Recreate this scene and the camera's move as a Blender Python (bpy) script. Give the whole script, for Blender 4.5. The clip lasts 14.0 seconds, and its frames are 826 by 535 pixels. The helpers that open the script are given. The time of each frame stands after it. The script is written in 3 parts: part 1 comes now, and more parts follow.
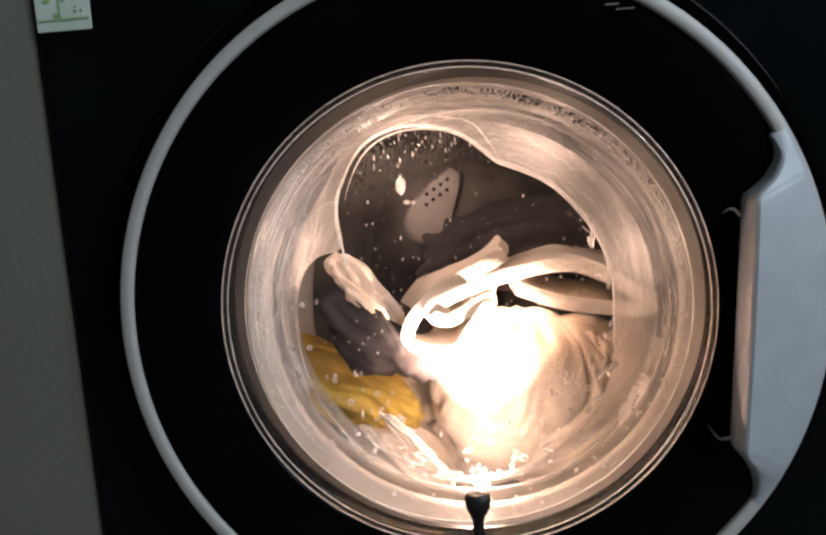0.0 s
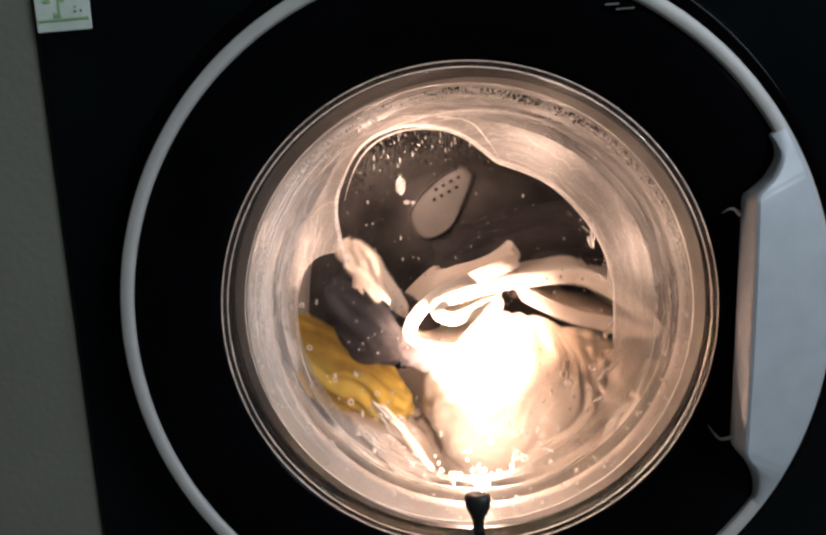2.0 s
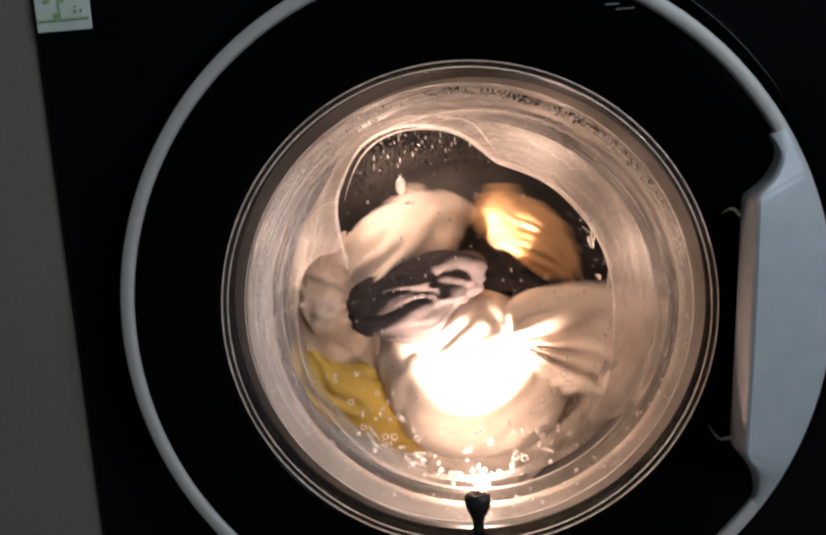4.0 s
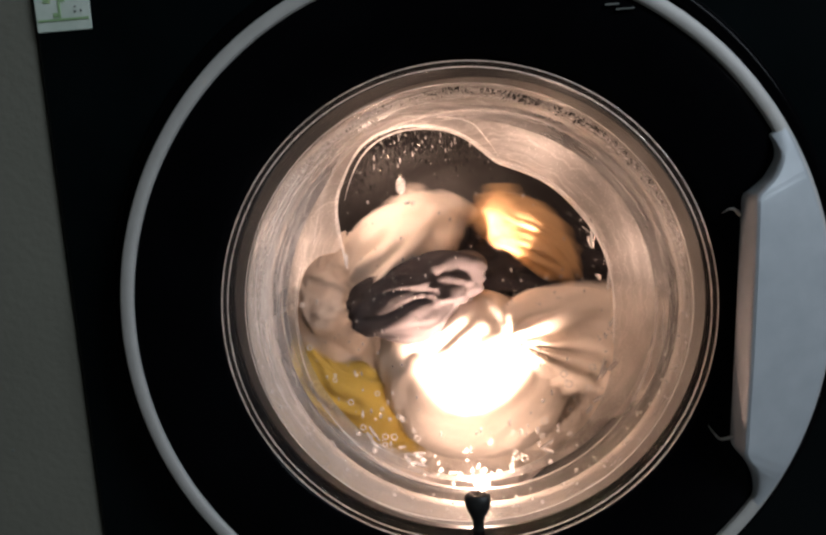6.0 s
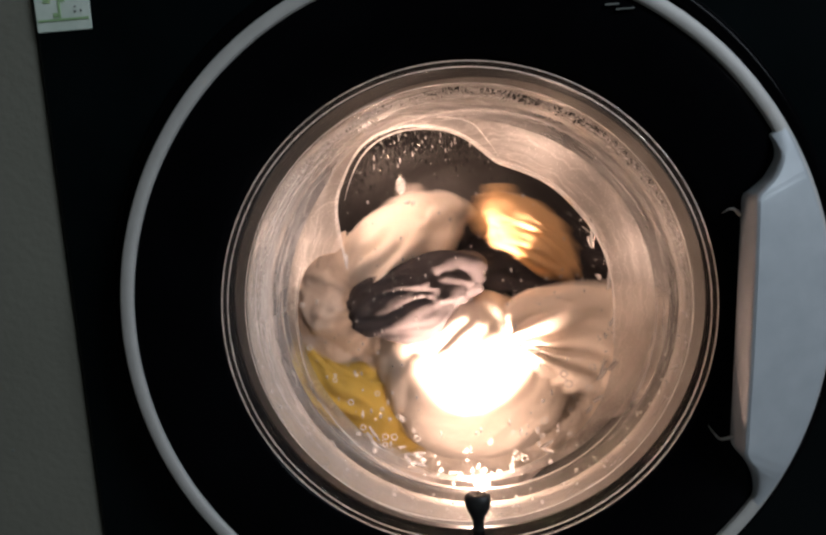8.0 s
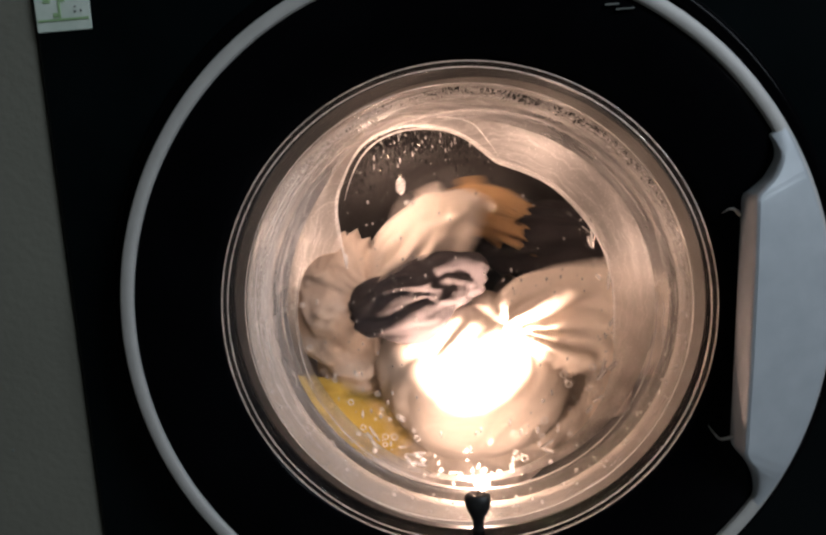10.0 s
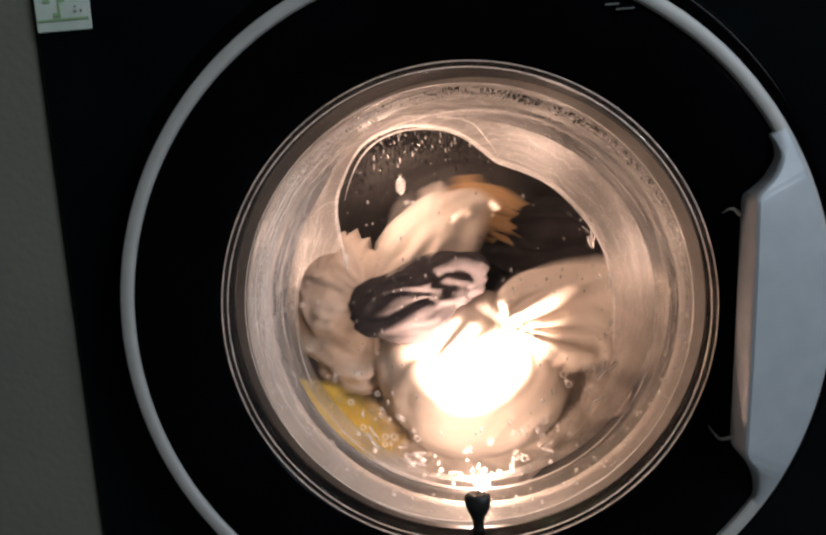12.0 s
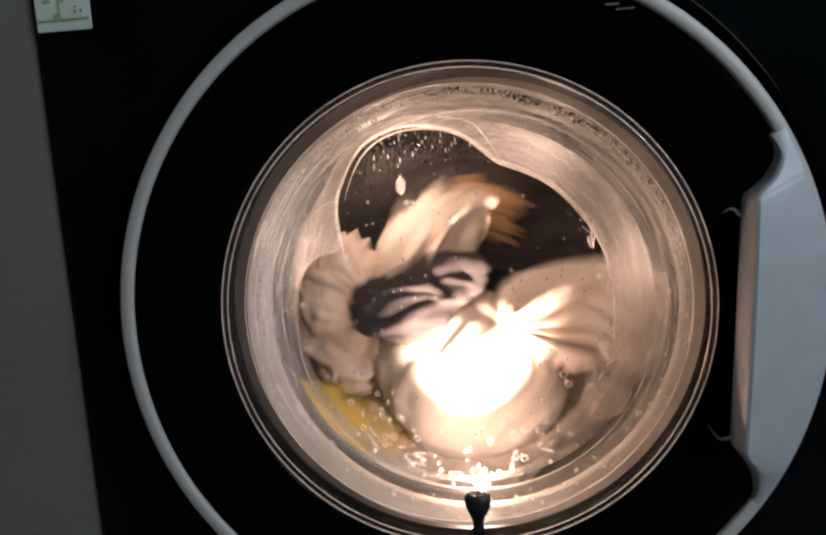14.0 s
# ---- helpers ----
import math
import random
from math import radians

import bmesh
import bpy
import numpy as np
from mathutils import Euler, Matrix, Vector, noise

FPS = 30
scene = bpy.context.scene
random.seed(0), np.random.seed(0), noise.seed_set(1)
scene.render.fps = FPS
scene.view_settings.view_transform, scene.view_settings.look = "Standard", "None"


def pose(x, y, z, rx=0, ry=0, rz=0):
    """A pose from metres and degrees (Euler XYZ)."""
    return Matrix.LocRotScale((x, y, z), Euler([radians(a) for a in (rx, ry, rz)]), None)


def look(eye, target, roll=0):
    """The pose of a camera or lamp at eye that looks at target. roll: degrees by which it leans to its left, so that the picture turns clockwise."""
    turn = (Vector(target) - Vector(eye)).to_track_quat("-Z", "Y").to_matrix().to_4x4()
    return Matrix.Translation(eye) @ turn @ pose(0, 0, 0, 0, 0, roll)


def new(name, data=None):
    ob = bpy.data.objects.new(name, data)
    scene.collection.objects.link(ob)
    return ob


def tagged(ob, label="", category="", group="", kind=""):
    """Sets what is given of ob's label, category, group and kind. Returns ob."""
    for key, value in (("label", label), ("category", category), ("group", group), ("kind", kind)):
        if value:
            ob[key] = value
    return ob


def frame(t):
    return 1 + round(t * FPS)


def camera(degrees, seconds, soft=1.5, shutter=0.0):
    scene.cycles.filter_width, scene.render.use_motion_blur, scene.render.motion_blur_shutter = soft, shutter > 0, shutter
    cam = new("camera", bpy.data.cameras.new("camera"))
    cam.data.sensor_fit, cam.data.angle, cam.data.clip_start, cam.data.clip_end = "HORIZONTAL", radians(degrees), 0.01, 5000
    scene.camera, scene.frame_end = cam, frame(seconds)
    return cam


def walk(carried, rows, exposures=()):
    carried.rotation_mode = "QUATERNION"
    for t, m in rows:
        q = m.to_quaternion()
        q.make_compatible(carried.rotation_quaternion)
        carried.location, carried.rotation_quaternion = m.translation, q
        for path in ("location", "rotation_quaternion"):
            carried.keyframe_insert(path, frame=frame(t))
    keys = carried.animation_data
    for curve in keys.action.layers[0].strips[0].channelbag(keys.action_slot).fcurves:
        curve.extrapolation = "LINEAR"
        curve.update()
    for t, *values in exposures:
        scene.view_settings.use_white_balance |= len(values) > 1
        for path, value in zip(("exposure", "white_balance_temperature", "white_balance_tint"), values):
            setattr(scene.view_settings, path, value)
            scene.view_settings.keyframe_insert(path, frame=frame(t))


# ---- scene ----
# The camera stands still in front of the washing machine, a little above the door's axis.
ZC = 0.45                       # height of the door's centre above the floor
cam = camera(60, 14.0, soft=2.6, shutter=1.0)
STAND = pose(0.0019, -0.51, 0.5447, 82.0, 0, 4.7) @ pose(0, 0, 0, 0, 0, -3.8)
# the film camera stops down a little each time the bright load swings forward
swing = [(2.5 + 0.25 * i, (-0.22 - 0.10 * math.cos(2 * math.pi * (2.5 + 0.25 * i))) * (0.55 if i < 4 else 1.0)) for i in range(1, 47)]
walk(cam, [(0.0, STAND), (14.0, STAND)], exposures=[(0.0, 0.0), (2.2, 0.0), (2.5, -0.05)] + swing)

# ---- light ----
world = bpy.data.worlds.new("world")
scene.world = world
world.use_nodes = True
sky = world.node_tree.nodes.new("ShaderNodeTexSky")
sky.sky_type, sky.sun_disc, sky.sun_elevation, sky.sun_rotation = "NISHITA", False, radians(20), radians(200)
world.node_tree.links.new(sky.outputs[0], world.node_tree.nodes["Background"].inputs[0])
world.node_tree.nodes["Background"].inputs[1].default_value = 0.05


def lamp(name, kind, m, power, colour, **more):
    data = bpy.data.lights.new(name, kind)
    data.energy, data.color = power, colour
    for key, value in more.items():
        if key == "size":
            data.size = value
        elif key == "size_y":
            data.shape, data.size_y = "RECTANGLE", value
        elif key == "soft":
            data.shadow_soft_size = value
        elif key == "cone":
            data.spot_size, data.spot_blend = radians(value), 0.9
    ob = new(name, data)
    ob.matrix_world = m
    return ob


WARM = (1.0, 0.66, 0.50)
# the machine's own drum lamps: a strong one at the bottom of the seal that shines up on the load and one that shines in
# from the top; the weak ones round the upper rim are added to brighten the film
LOW = Vector((-0.003, 0.097, ZC - 0.182))
lamp("drum_lamp_low", "SPOT", look(LOW, (-0.003, 0.170, ZC - 0.062)), 48.0, WARM, soft=0.006, cone=70)
lamp("drum_glow_low", "POINT", pose(*LOW), 0.70, WARM, soft=0.006)
# added fill lights behind the glass film, no lamps of the machine
for turn, power in ((18, 0.13), (66, 0.18), (113, 0.44), (158, 0.13)):
    seat = Vector((0.166 * math.cos(radians(turn)), 0.112, ZC - 0.03 + 0.166 * math.sin(radians(turn))))
    lamp("added_film_fill", "POINT", pose(*seat), power, WARM, soft=0.02)
lamp("drum_lamp_top", "SPOT", look((-0.102, 0.122, ZC + 0.100), (0.0, 0.38, ZC + 0.03)), 0.9, WARM, soft=0.012, cone=110)
# daylight through the window of the utility room, behind and to the right of the camera
lamp("window_light", "AREA", look((1.41, -1.25, 1.50), (0, 0, 0.5)), 36.0, (0.80, 0.90, 1.0), size=0.7, size_y=0.9)


# ---- materials ----
def material(name):
    m = bpy.data.materials.new(name)
    m.use_nodes = True
    nodes, links = m.node_tree.nodes, m.node_tree.links
    return m, nodes, links, nodes["Principled BSDF"]


def ramp(nodes, links, source, stops):
    r = nodes.new("ShaderNodeValToRGB")
    e = r.color_ramp.elements
    while len(e) < len(stops):
        e.new(0.5)
    for el, (p, c) in zip(e, stops):
        el.position, el.color = p, (*c, 1)
    links.new(source, r.inputs[0])
    return r.outputs[0]


def noisy(nodes, links, scale, detail=4, stretch=None, distortion=0.0):
    tc = nodes.new("ShaderNodeTexCoord")
    n = nodes.new("ShaderNodeTexNoise")
    n.inputs["Scale"].default_value, n.inputs["Detail"].default_value = scale, detail
    n.inputs["Distortion"].default_value = distortion
    out = tc.outputs["Object"]
    if stretch:
        mp = nodes.new("ShaderNodeMapping")
        mp.inputs["Scale"].default_value = stretch
        links.new(out, mp.inputs[0])
        out = mp.outputs[0]
    links.new(out, n.inputs["Vector"])
    return n.outputs["Fac"]


def bump(nodes, links, source, bsdf, distance, strength=1.0):
    b = nodes.new("ShaderNodeBump")
    b.inputs["Distance"].default_value, b.inputs["Strength"].default_value = distance, strength
    links.new(source, b.inputs["Height"])
    links.new(b.outputs[0], bsdf.inputs["Normal"])


def plain(name, dark, light, rough, metal=0.0, scale=30, stretch=None, relief=0.0, rough_var=0.08, spec=0.5, fine=0):
    m, n, l, b = material(name)
    f = noisy(n, l, scale, 5, stretch)
    l.new(ramp(n, l, f, [(0.3, dark), (0.7, light)]), b.inputs["Base Color"])
    r = noisy(n, l, scale * 0.23, 3)
    mr = n.new("ShaderNodeMapRange")
    mr.inputs["To Min"].default_value, mr.inputs["To Max"].default_value = max(0, rough - rough_var), min(1, rough + rough_var)
    l.new(r, mr.inputs[0])
    l.new(mr.outputs[0], b.inputs["Roughness"])
    b.inputs["Metallic"].default_value = metal
    b.inputs["Specular IOR Level"].default_value = spec
    if relief:
        bump(n, l, noisy(n, l, fine or scale * 6, 3), b, relief)
    return m


def cloth(name, dark, light, loop=900, relief=0.0012, sheen=0.2):
    """Wet terry or jersey: loops in the pile, soft creases, patches of wet."""
    m, n, l, b = material(name)
    f = noisy(n, l, 22, 5, distortion=0.6)
    l.new(ramp(n, l, f, [(0.32, dark), (0.66, light)]), b.inputs["Base Color"])
    tc = n.new("ShaderNodeTexCoord")
    v = n.new("ShaderNodeTexNoise")
    v.inputs["Scale"].default_value, v.inputs["Detail"].default_value = loop, 1
    l.new(tc.outputs["Object"], v.inputs["Vector"])
    add = n.new("ShaderNodeMath")
    add.operation = "ADD"
    l.new(v.outputs["Fac"], add.inputs[0])
    l.new(noisy(n, l, 90, 4), add.inputs[1])
    bump(n, l, add.outputs[0], b, relief, 0.8)
    b.inputs["Roughness"].default_value = 0.85
    b.inputs["Sheen Weight"].default_value = sheen
    return m


def film(name, cover, streak, tint=(0.92, 0.90, 0.88), low=0.1, back=0.35, ior=1.35, threads=0.4, sunk=1.0):
    """Clear glass under a drying film of suds: streaks that run round the bowl, fine specks, a wet gloss. The pale
    cover also stands for light refracted in the glass.
    """
    m, n, l, b = material(name)
    n.remove(b)
    out = n["Material Output"]
    tc = n.new("ShaderNodeTexCoord")
    mid = n.new("ShaderNodeVectorMath"); mid.operation = "SUBTRACT"
    mid.inputs[1].default_value = (-0.003, 0.0, ZC - 0.020)
    l.new(tc.outputs["Object"], mid.inputs[0])
    sep = n.new("ShaderNodeSeparateXYZ")
    l.new(mid.outputs[0], sep.inputs[0])
    ang = n.new("ShaderNodeMath"); ang.operation = "ARCTAN2"
    l.new(sep.outputs["Z"], ang.inputs[0]); l.new(sep.outputs["X"], ang.inputs[1])
    dist = n.new("ShaderNodeVectorMath"); dist.operation = "LENGTH"
    flat = n.new("ShaderNodeVectorMath"); flat.operation = "MULTIPLY"
    flat.inputs[1].default_value = (1, 0, 1)
    l.new(mid.outputs[0], flat.inputs[0]); l.new(flat.outputs[0], dist.inputs[0])
    comb = n.new("ShaderNodeCombineXYZ")
    depth = n.new("ShaderNodeMath"); depth.operation = "MULTIPLY_ADD"
    depth.inputs[1].default_value = 0.8
    l.new(sep.outputs["Y"], depth.inputs[0]); l.new(dist.outputs["Value"], depth.inputs[2])
    sc = n.new("ShaderNodeMath"); sc.operation = "MULTIPLY"; sc.inputs[1].default_value = streak
    l.new(depth.outputs[0], sc.inputs[0])
    l.new(sc.outputs[0], comb.inputs[0]); l.new(ang.outputs[0], comb.inputs[1])
    ns = n.new("ShaderNodeTexNoise"); ns.inputs["Scale"].default_value = 1.6; ns.inputs["Detail"].default_value = 3
    l.new(comb.outputs[0], ns.inputs["Vector"])
    patch = noisy(n, l, 17, 4, distortion=1.2)
    mul = n.new("ShaderNodeMath"); mul.operation = "MULTIPLY_ADD"
    mul.inputs[1].default_value = 0.9
    l.new(patch, mul.inputs[0]); l.new(ns.outputs["Fac"], mul.inputs[2])
    mr = n.new("ShaderNodeMapRange")
    mr.inputs["From Min"].default_value, mr.inputs["From Max"].default_value = 0.62, 1.28
    mr.inputs["To Min"].default_value, mr.inputs["To Max"].default_value = low, cover
    l.new(mul.outputs[0], mr.inputs[0])
    # thin winding filaments and pin-prick specks
    warp = n.new("ShaderNodeTexNoise"); warp.inputs["Scale"].default_value = 60; warp.inputs["Detail"].default_value = 3
    l.new(tc.outputs["Object"], warp.inputs["Vector"])
    sc2 = n.new("ShaderNodeMath"); sc2.operation = "MULTIPLY_ADD"; sc2.inputs[1].default_value = 1.3
    l.new(warp.outputs["Fac"], sc2.inputs[0]); l.new(sc.outputs[0], sc2.inputs[2])
    comb2 = n.new("ShaderNodeCombineXYZ")
    l.new(sc2.outputs[0], comb2.inputs[0]); l.new(ang.outputs[0], comb2.inputs[1])
    nf = n.new("ShaderNodeTexNoise"); nf.inputs["Scale"].default_value = 1.1; nf.inputs["Detail"].default_value = 3
    l.new(comb2.outputs[0], nf.inputs["Vector"])
    off = n.new("ShaderNodeMath"); off.operation = "SUBTRACT"; off.inputs[1].default_value = 0.5
    l.new(nf.outputs["Fac"], off.inputs[0])
    ab = n.new("ShaderNodeMath"); ab.operation = "ABSOLUTE"
    l.new(off.outputs[0], ab.inputs[0])
    fil = n.new("ShaderNodeMapRange")
    fil.inputs["From Min"].default_value, fil.inputs["From Max"].default_value = 0.0, 0.028
    fil.inputs["To Min"].default_value, fil.inputs["To Max"].default_value = threads * cover, 0.0
    l.new(ab.outputs[0], fil.inputs[0])
    vo = n.new("ShaderNodeTexVoronoi"); vo.inputs["Scale"].default_value = 420
    l.new(tc.outputs["Object"], vo.inputs["Vector"])
    dots = n.new("ShaderNodeMapRange")
    dots.inputs["From Min"].default_value, dots.inputs["From Max"].default_value = 0.12, 0.24
    dots.inputs["To Min"].default_value, dots.inputs["To Max"].default_value = 0.45 * cover, 0.0
    l.new(vo.outputs["Distance"], dots.inputs[0])
    s1 = n.new("ShaderNodeMath"); s2 = n.new("ShaderNodeMath"); s2.use_clamp = True
    l.new(fil.outputs[0], s1.inputs[0]); l.new(dots.outputs[0], s1.inputs[1])
    l.new(s1.outputs[0], s2.inputs[0]); l.new(mr.outputs[0], s2.inputs[1])
    clear, milk, thin, gl = (n.new("ShaderNodeBsdf" + k) for k in ("Transparent", "Translucent", "Diffuse", "Glossy"))
    milk.inputs["Color"].default_value = thin.inputs["Color"].default_value = (*tint, 1)
    gl.inputs["Roughness"].default_value = 0.06
    m1, m2, m3 = (n.new("ShaderNodeMixShader") for _ in range(3))
    m1.inputs[0].default_value = back
    l.new(milk.outputs[0], m1.inputs[1]); l.new(thin.outputs[0], m1.inputs[2])
    # cover falls to sunk towards the bottom, which puts the low glass's dimness in
    high = n.new("ShaderNodeMapRange")
    high.inputs["From Min"].default_value, high.inputs["From Max"].default_value = -0.13, 0.07
    high.inputs["To Min"].default_value, high.inputs["To Max"].default_value = sunk, 1.0
    l.new(sep.outputs["Z"], high.inputs[0])
    keep = n.new("ShaderNodeMath"); keep.operation = "MULTIPLY"
    l.new(s2.outputs[0], keep.inputs[0]); l.new(high.outputs[0], keep.inputs[1])
    l.new(keep.outputs[0], m2.inputs[0])
    l.new(clear.outputs[0], m2.inputs[1]); l.new(m1.outputs[0], m2.inputs[2])
    fr = n.new("ShaderNodeFresnel"); fr.inputs["IOR"].default_value = ior
    l.new(fr.outputs[0], m3.inputs[0])
    l.new(m2.outputs[0], m3.inputs[1]); l.new(gl.outputs[0], m3.inputs[2])
    bp = n.new("ShaderNodeBump"); bp.inputs["Distance"].default_value = 0.0008
    l.new(ns.outputs["Fac"], bp.inputs["Height"])
    l.new(bp.outputs[0], gl.inputs["Normal"])
    l.new(m3.outputs[0], out.inputs["Surface"])
    return m


BLACK = plain("black gloss plastic", (0.0012, 0.0012, 0.0015), (0.002, 0.002, 0.0026), 0.12, scale=18, relief=0.00003, rough_var=0.04, spec=0.03)
PANEL = plain("black enamelled steel", (0.0014, 0.0024, 0.0028), (0.0024, 0.0040, 0.0046), 0.18, scale=14, relief=0.00003, rough_var=0.05, spec=0.06)
SILVER = plain("satin silver plastic", (0.41, 0.395, 0.375), (0.46, 0.445, 0.425), 0.55, metal=0.1, scale=60, relief=0.00006, fine=1500)
# copy of the trim's silver with the blue of the daylight in its colour
GRIP_SILVER = plain("daylight-tinted silver plastic", (0.37, 0.40, 0.43), (0.42, 0.45, 0.48), 0.5, metal=0.1, scale=60, relief=0.00006, fine=1500)
RUBBER = plain("grey rubber", (0.24, 0.22, 0.20), (0.36, 0.34, 0.31), 0.55, scale=25, relief=0.0005)
BLACK_RUBBER = plain("black rubber", (0.006, 0.006, 0.006), (0.012, 0.012, 0.012), 0.5, scale=60, relief=0.0002)
# far darker than stainless: the drum's unlit inside is put into the colour
STEEL = plain("drum steel darkened as shade", (0.04, 0.037, 0.037), (0.085, 0.081, 0.078), 0.42, metal=0.9, scale=20, stretch=(1, 8, 1), relief=0.0002)
LIFTER = plain("grey lifter plastic", (0.36, 0.35, 0.335), (0.46, 0.44, 0.425), 0.4, scale=40, relief=0.0002)
# near-black for the shade in holes and the dark look of drops
NEAR_BLACK = plain("near-black of holes and drops", (0.004, 0.004, 0.004), (0.008, 0.008, 0.008), 0.8, scale=40)
PLASTER = plain("green grey painted plaster", (0.128, 0.127, 0.103), (0.158, 0.156, 0.127), 0.8, scale=5, relief=0.0005, fine=160)
CEILING = plain("white distemper", (0.62, 0.62, 0.60), (0.70, 0.70, 0.68), 0.9, scale=4, relief=0.001, fine=120)
FLOOR = plain("grey floor tile", (0.24, 0.23, 0.22), (0.33, 0.32, 0.30), 0.45, scale=9, relief=0.0006)
CREAM = cloth("cream terry", (0.66, 0.58, 0.50), (0.78, 0.70, 0.62), loop=520, relief=0.0014)
BEIGE = cloth("beige cotton", (0.56, 0.47, 0.39), (0.70, 0.61, 0.53), loop=1500, relief=0.0007)
DARK = cloth("dark plum grey jersey", (0.010, 0.008, 0.010), (0.034, 0.028, 0.032), loop=1100, relief=0.0014, sheen=0.02)
YELLOW = cloth("yellow cotton", (0.41, 0.275, 0.042), (0.55, 0.39, 0.072), loop=1500, relief=0.0008, sheen=0.05)
ORANGE = cloth("tan orange cotton", (0.52, 0.31, 0.13), (0.67, 0.43, 0.22), loop=1500, relief=0.0008, sheen=0.05)
# besides suds, the pale cover imitates light bent and mirrored inside the glass
WALL_FILM = film("suds and refracted glow on bowl wall", 0.58, 150, low=0.18, back=0.65, sunk=0.20)
BACK_FILM = film("suds and refracted glow on bowl back", 0.80, 120, low=0.40, back=0.15, threads=0.25, sunk=0.62)
CLEAR = film("wet clear glass", 0.03, 60, low=0.0)
RIM_GLASS = film("thick glass rim", 0.10, 260, tint=(0.50, 0.49, 0.47), low=0.03, ior=1.10, sunk=0.35)
# milky film for bubbles, and for highlights modelled as tubes on the glass
BEAD = film("foam and highlight white", 0.9, 300, low=0.4)
DROP = film("water drop", 0.6, 300, low=0.15)
GLOW, gn, gl_, gb = material("lamp lens")
gb.inputs["Emission Color"].default_value, gb.inputs["Emission Strength"].default_value = (*WARM, 1), 30.0


# ---- building helpers ----
def obj(name, verts, faces, mat, parent=None, smooth=True, label=""):
    me = bpy.data.meshes.new(name)
    me.from_pydata([tuple(v) for v in verts], [], faces)
    me.materials.append(mat)
    if smooth:
        me.polygons.foreach_set("use_smooth", [True] * len(me.polygons))
    me.update()
    ob = new(name, me)
    if parent:
        ob.parent = parent
    if label:
        ob["label"] = label
    return ob


def part(name, bm, mat, parent, label="", smooth=True):
    me = bpy.data.meshes.new(name)
    bmesh.ops.recalc_face_normals(bm, faces=bm.faces)
    bm.to_mesh(me)
    bm.free()
    me.materials.append(mat)
    if smooth:
        me.polygons.foreach_set("use_smooth", [True] * len(me.polygons))
    ob = new(name, me)
    if parent:
        ob.parent = parent
    if label:
        ob["label"] = label
    return ob


def bevel(ob, width, segments=3, angle=40):
    m = ob.modifiers.new("bevel", "BEVEL")
    m.width, m.segments, m.limit_method, m.angle_limit = width, segments, "ANGLE", radians(angle)
    w = ob.modifiers.new("normals", "WEIGHTED_NORMAL")
    w.keep_sharp = True
    return ob


def box(bm, x0, x1, y0, y1, z0, z1):
    r = bmesh.ops.create_cube(bm, size=1)
    for v in r["verts"]:
        v.co = Vector((x0 + (v.co.x + 0.5) * (x1 - x0), y0 + (v.co.y + 0.5) * (y1 - y0), z0 + (v.co.z + 0.5) * (z1 - z0)))


def lathe(name, rows, mat, parent=None, segs=160, a0=0.0, a1=360.0, label="", close=False):
    """Turns rows of (radius, depth, centre x, centre z) round the depth axis."""
    full = abs(a1 - a0) >= 359.9
    n = segs if full else segs + 1
    verts, faces = [], []
    for r, y, cx, cz in rows:
        for i in range(n):
            a = radians(a0 + (a1 - a0) * i / segs)
            verts.append((cx + r * math.cos(a), y, cz + r * math.sin(a)))
    k = len(rows)
    for j in range(k if close else k - 1):
        for i in range(segs):
            p, q = i, (i + 1) % n
            jj = (j + 1) % k
            faces.append((j * n + p, j * n + q, jj * n + q, jj * n + p))
    return obj(name, verts, faces, mat, parent, True, label)


def spline(points, per=10):
    """A smooth line through the points."""
    P = [Vector(p) for p in points]
    out = []
    for i in range(len(P) - 1):
        a, b, c, d = P[max(i - 1, 0)], P[i], P[i + 1], P[min(i + 2, len(P) - 1)]
        for s in range(per):
            t = s / per
            out.append(0.5 * ((2 * b) + (c - a) * t + (2 * a - 5 * b + 4 * c - d) * t * t + (3 * b - a - 3 * c + d) * t ** 3))
    out.append(P[-1])
    return out


def tube(name, line, radius, mat, parent, sides=8, label=""):
    verts, faces = [], []
    n = len(line)
    for i, p in enumerate(line):
        d = (line[min(i + 1, n - 1)] - line[max(i - 1, 0)]).normalized()
        u = d.cross(Vector((0, 1, 0))).normalized()
        v = d.cross(u)
        r = radius(i / (n - 1)) if callable(radius) else radius
        for s in range(sides):
            a = 2 * math.pi * s / sides
            verts.append(p + (u * math.cos(a) + v * math.sin(a)) * r)
    for i in range(n - 1):
        for s in range(sides):
            t = (s + 1) % sides
            faces.append((i * sides + s, i * sides + t, (i + 1) * sides + t, (i + 1) * sides + s))
    return obj(name, verts, faces, mat, parent, True, label)


# ---- the room ----
def slab(name, x0, x1, y0, y1, z0, z1, mat):
    bm = bmesh.new()
    box(bm, x0, x1, y0, y1, z0, z1)
    return tagged(part(name, bm, mat, None, smooth=False), kind="structure")


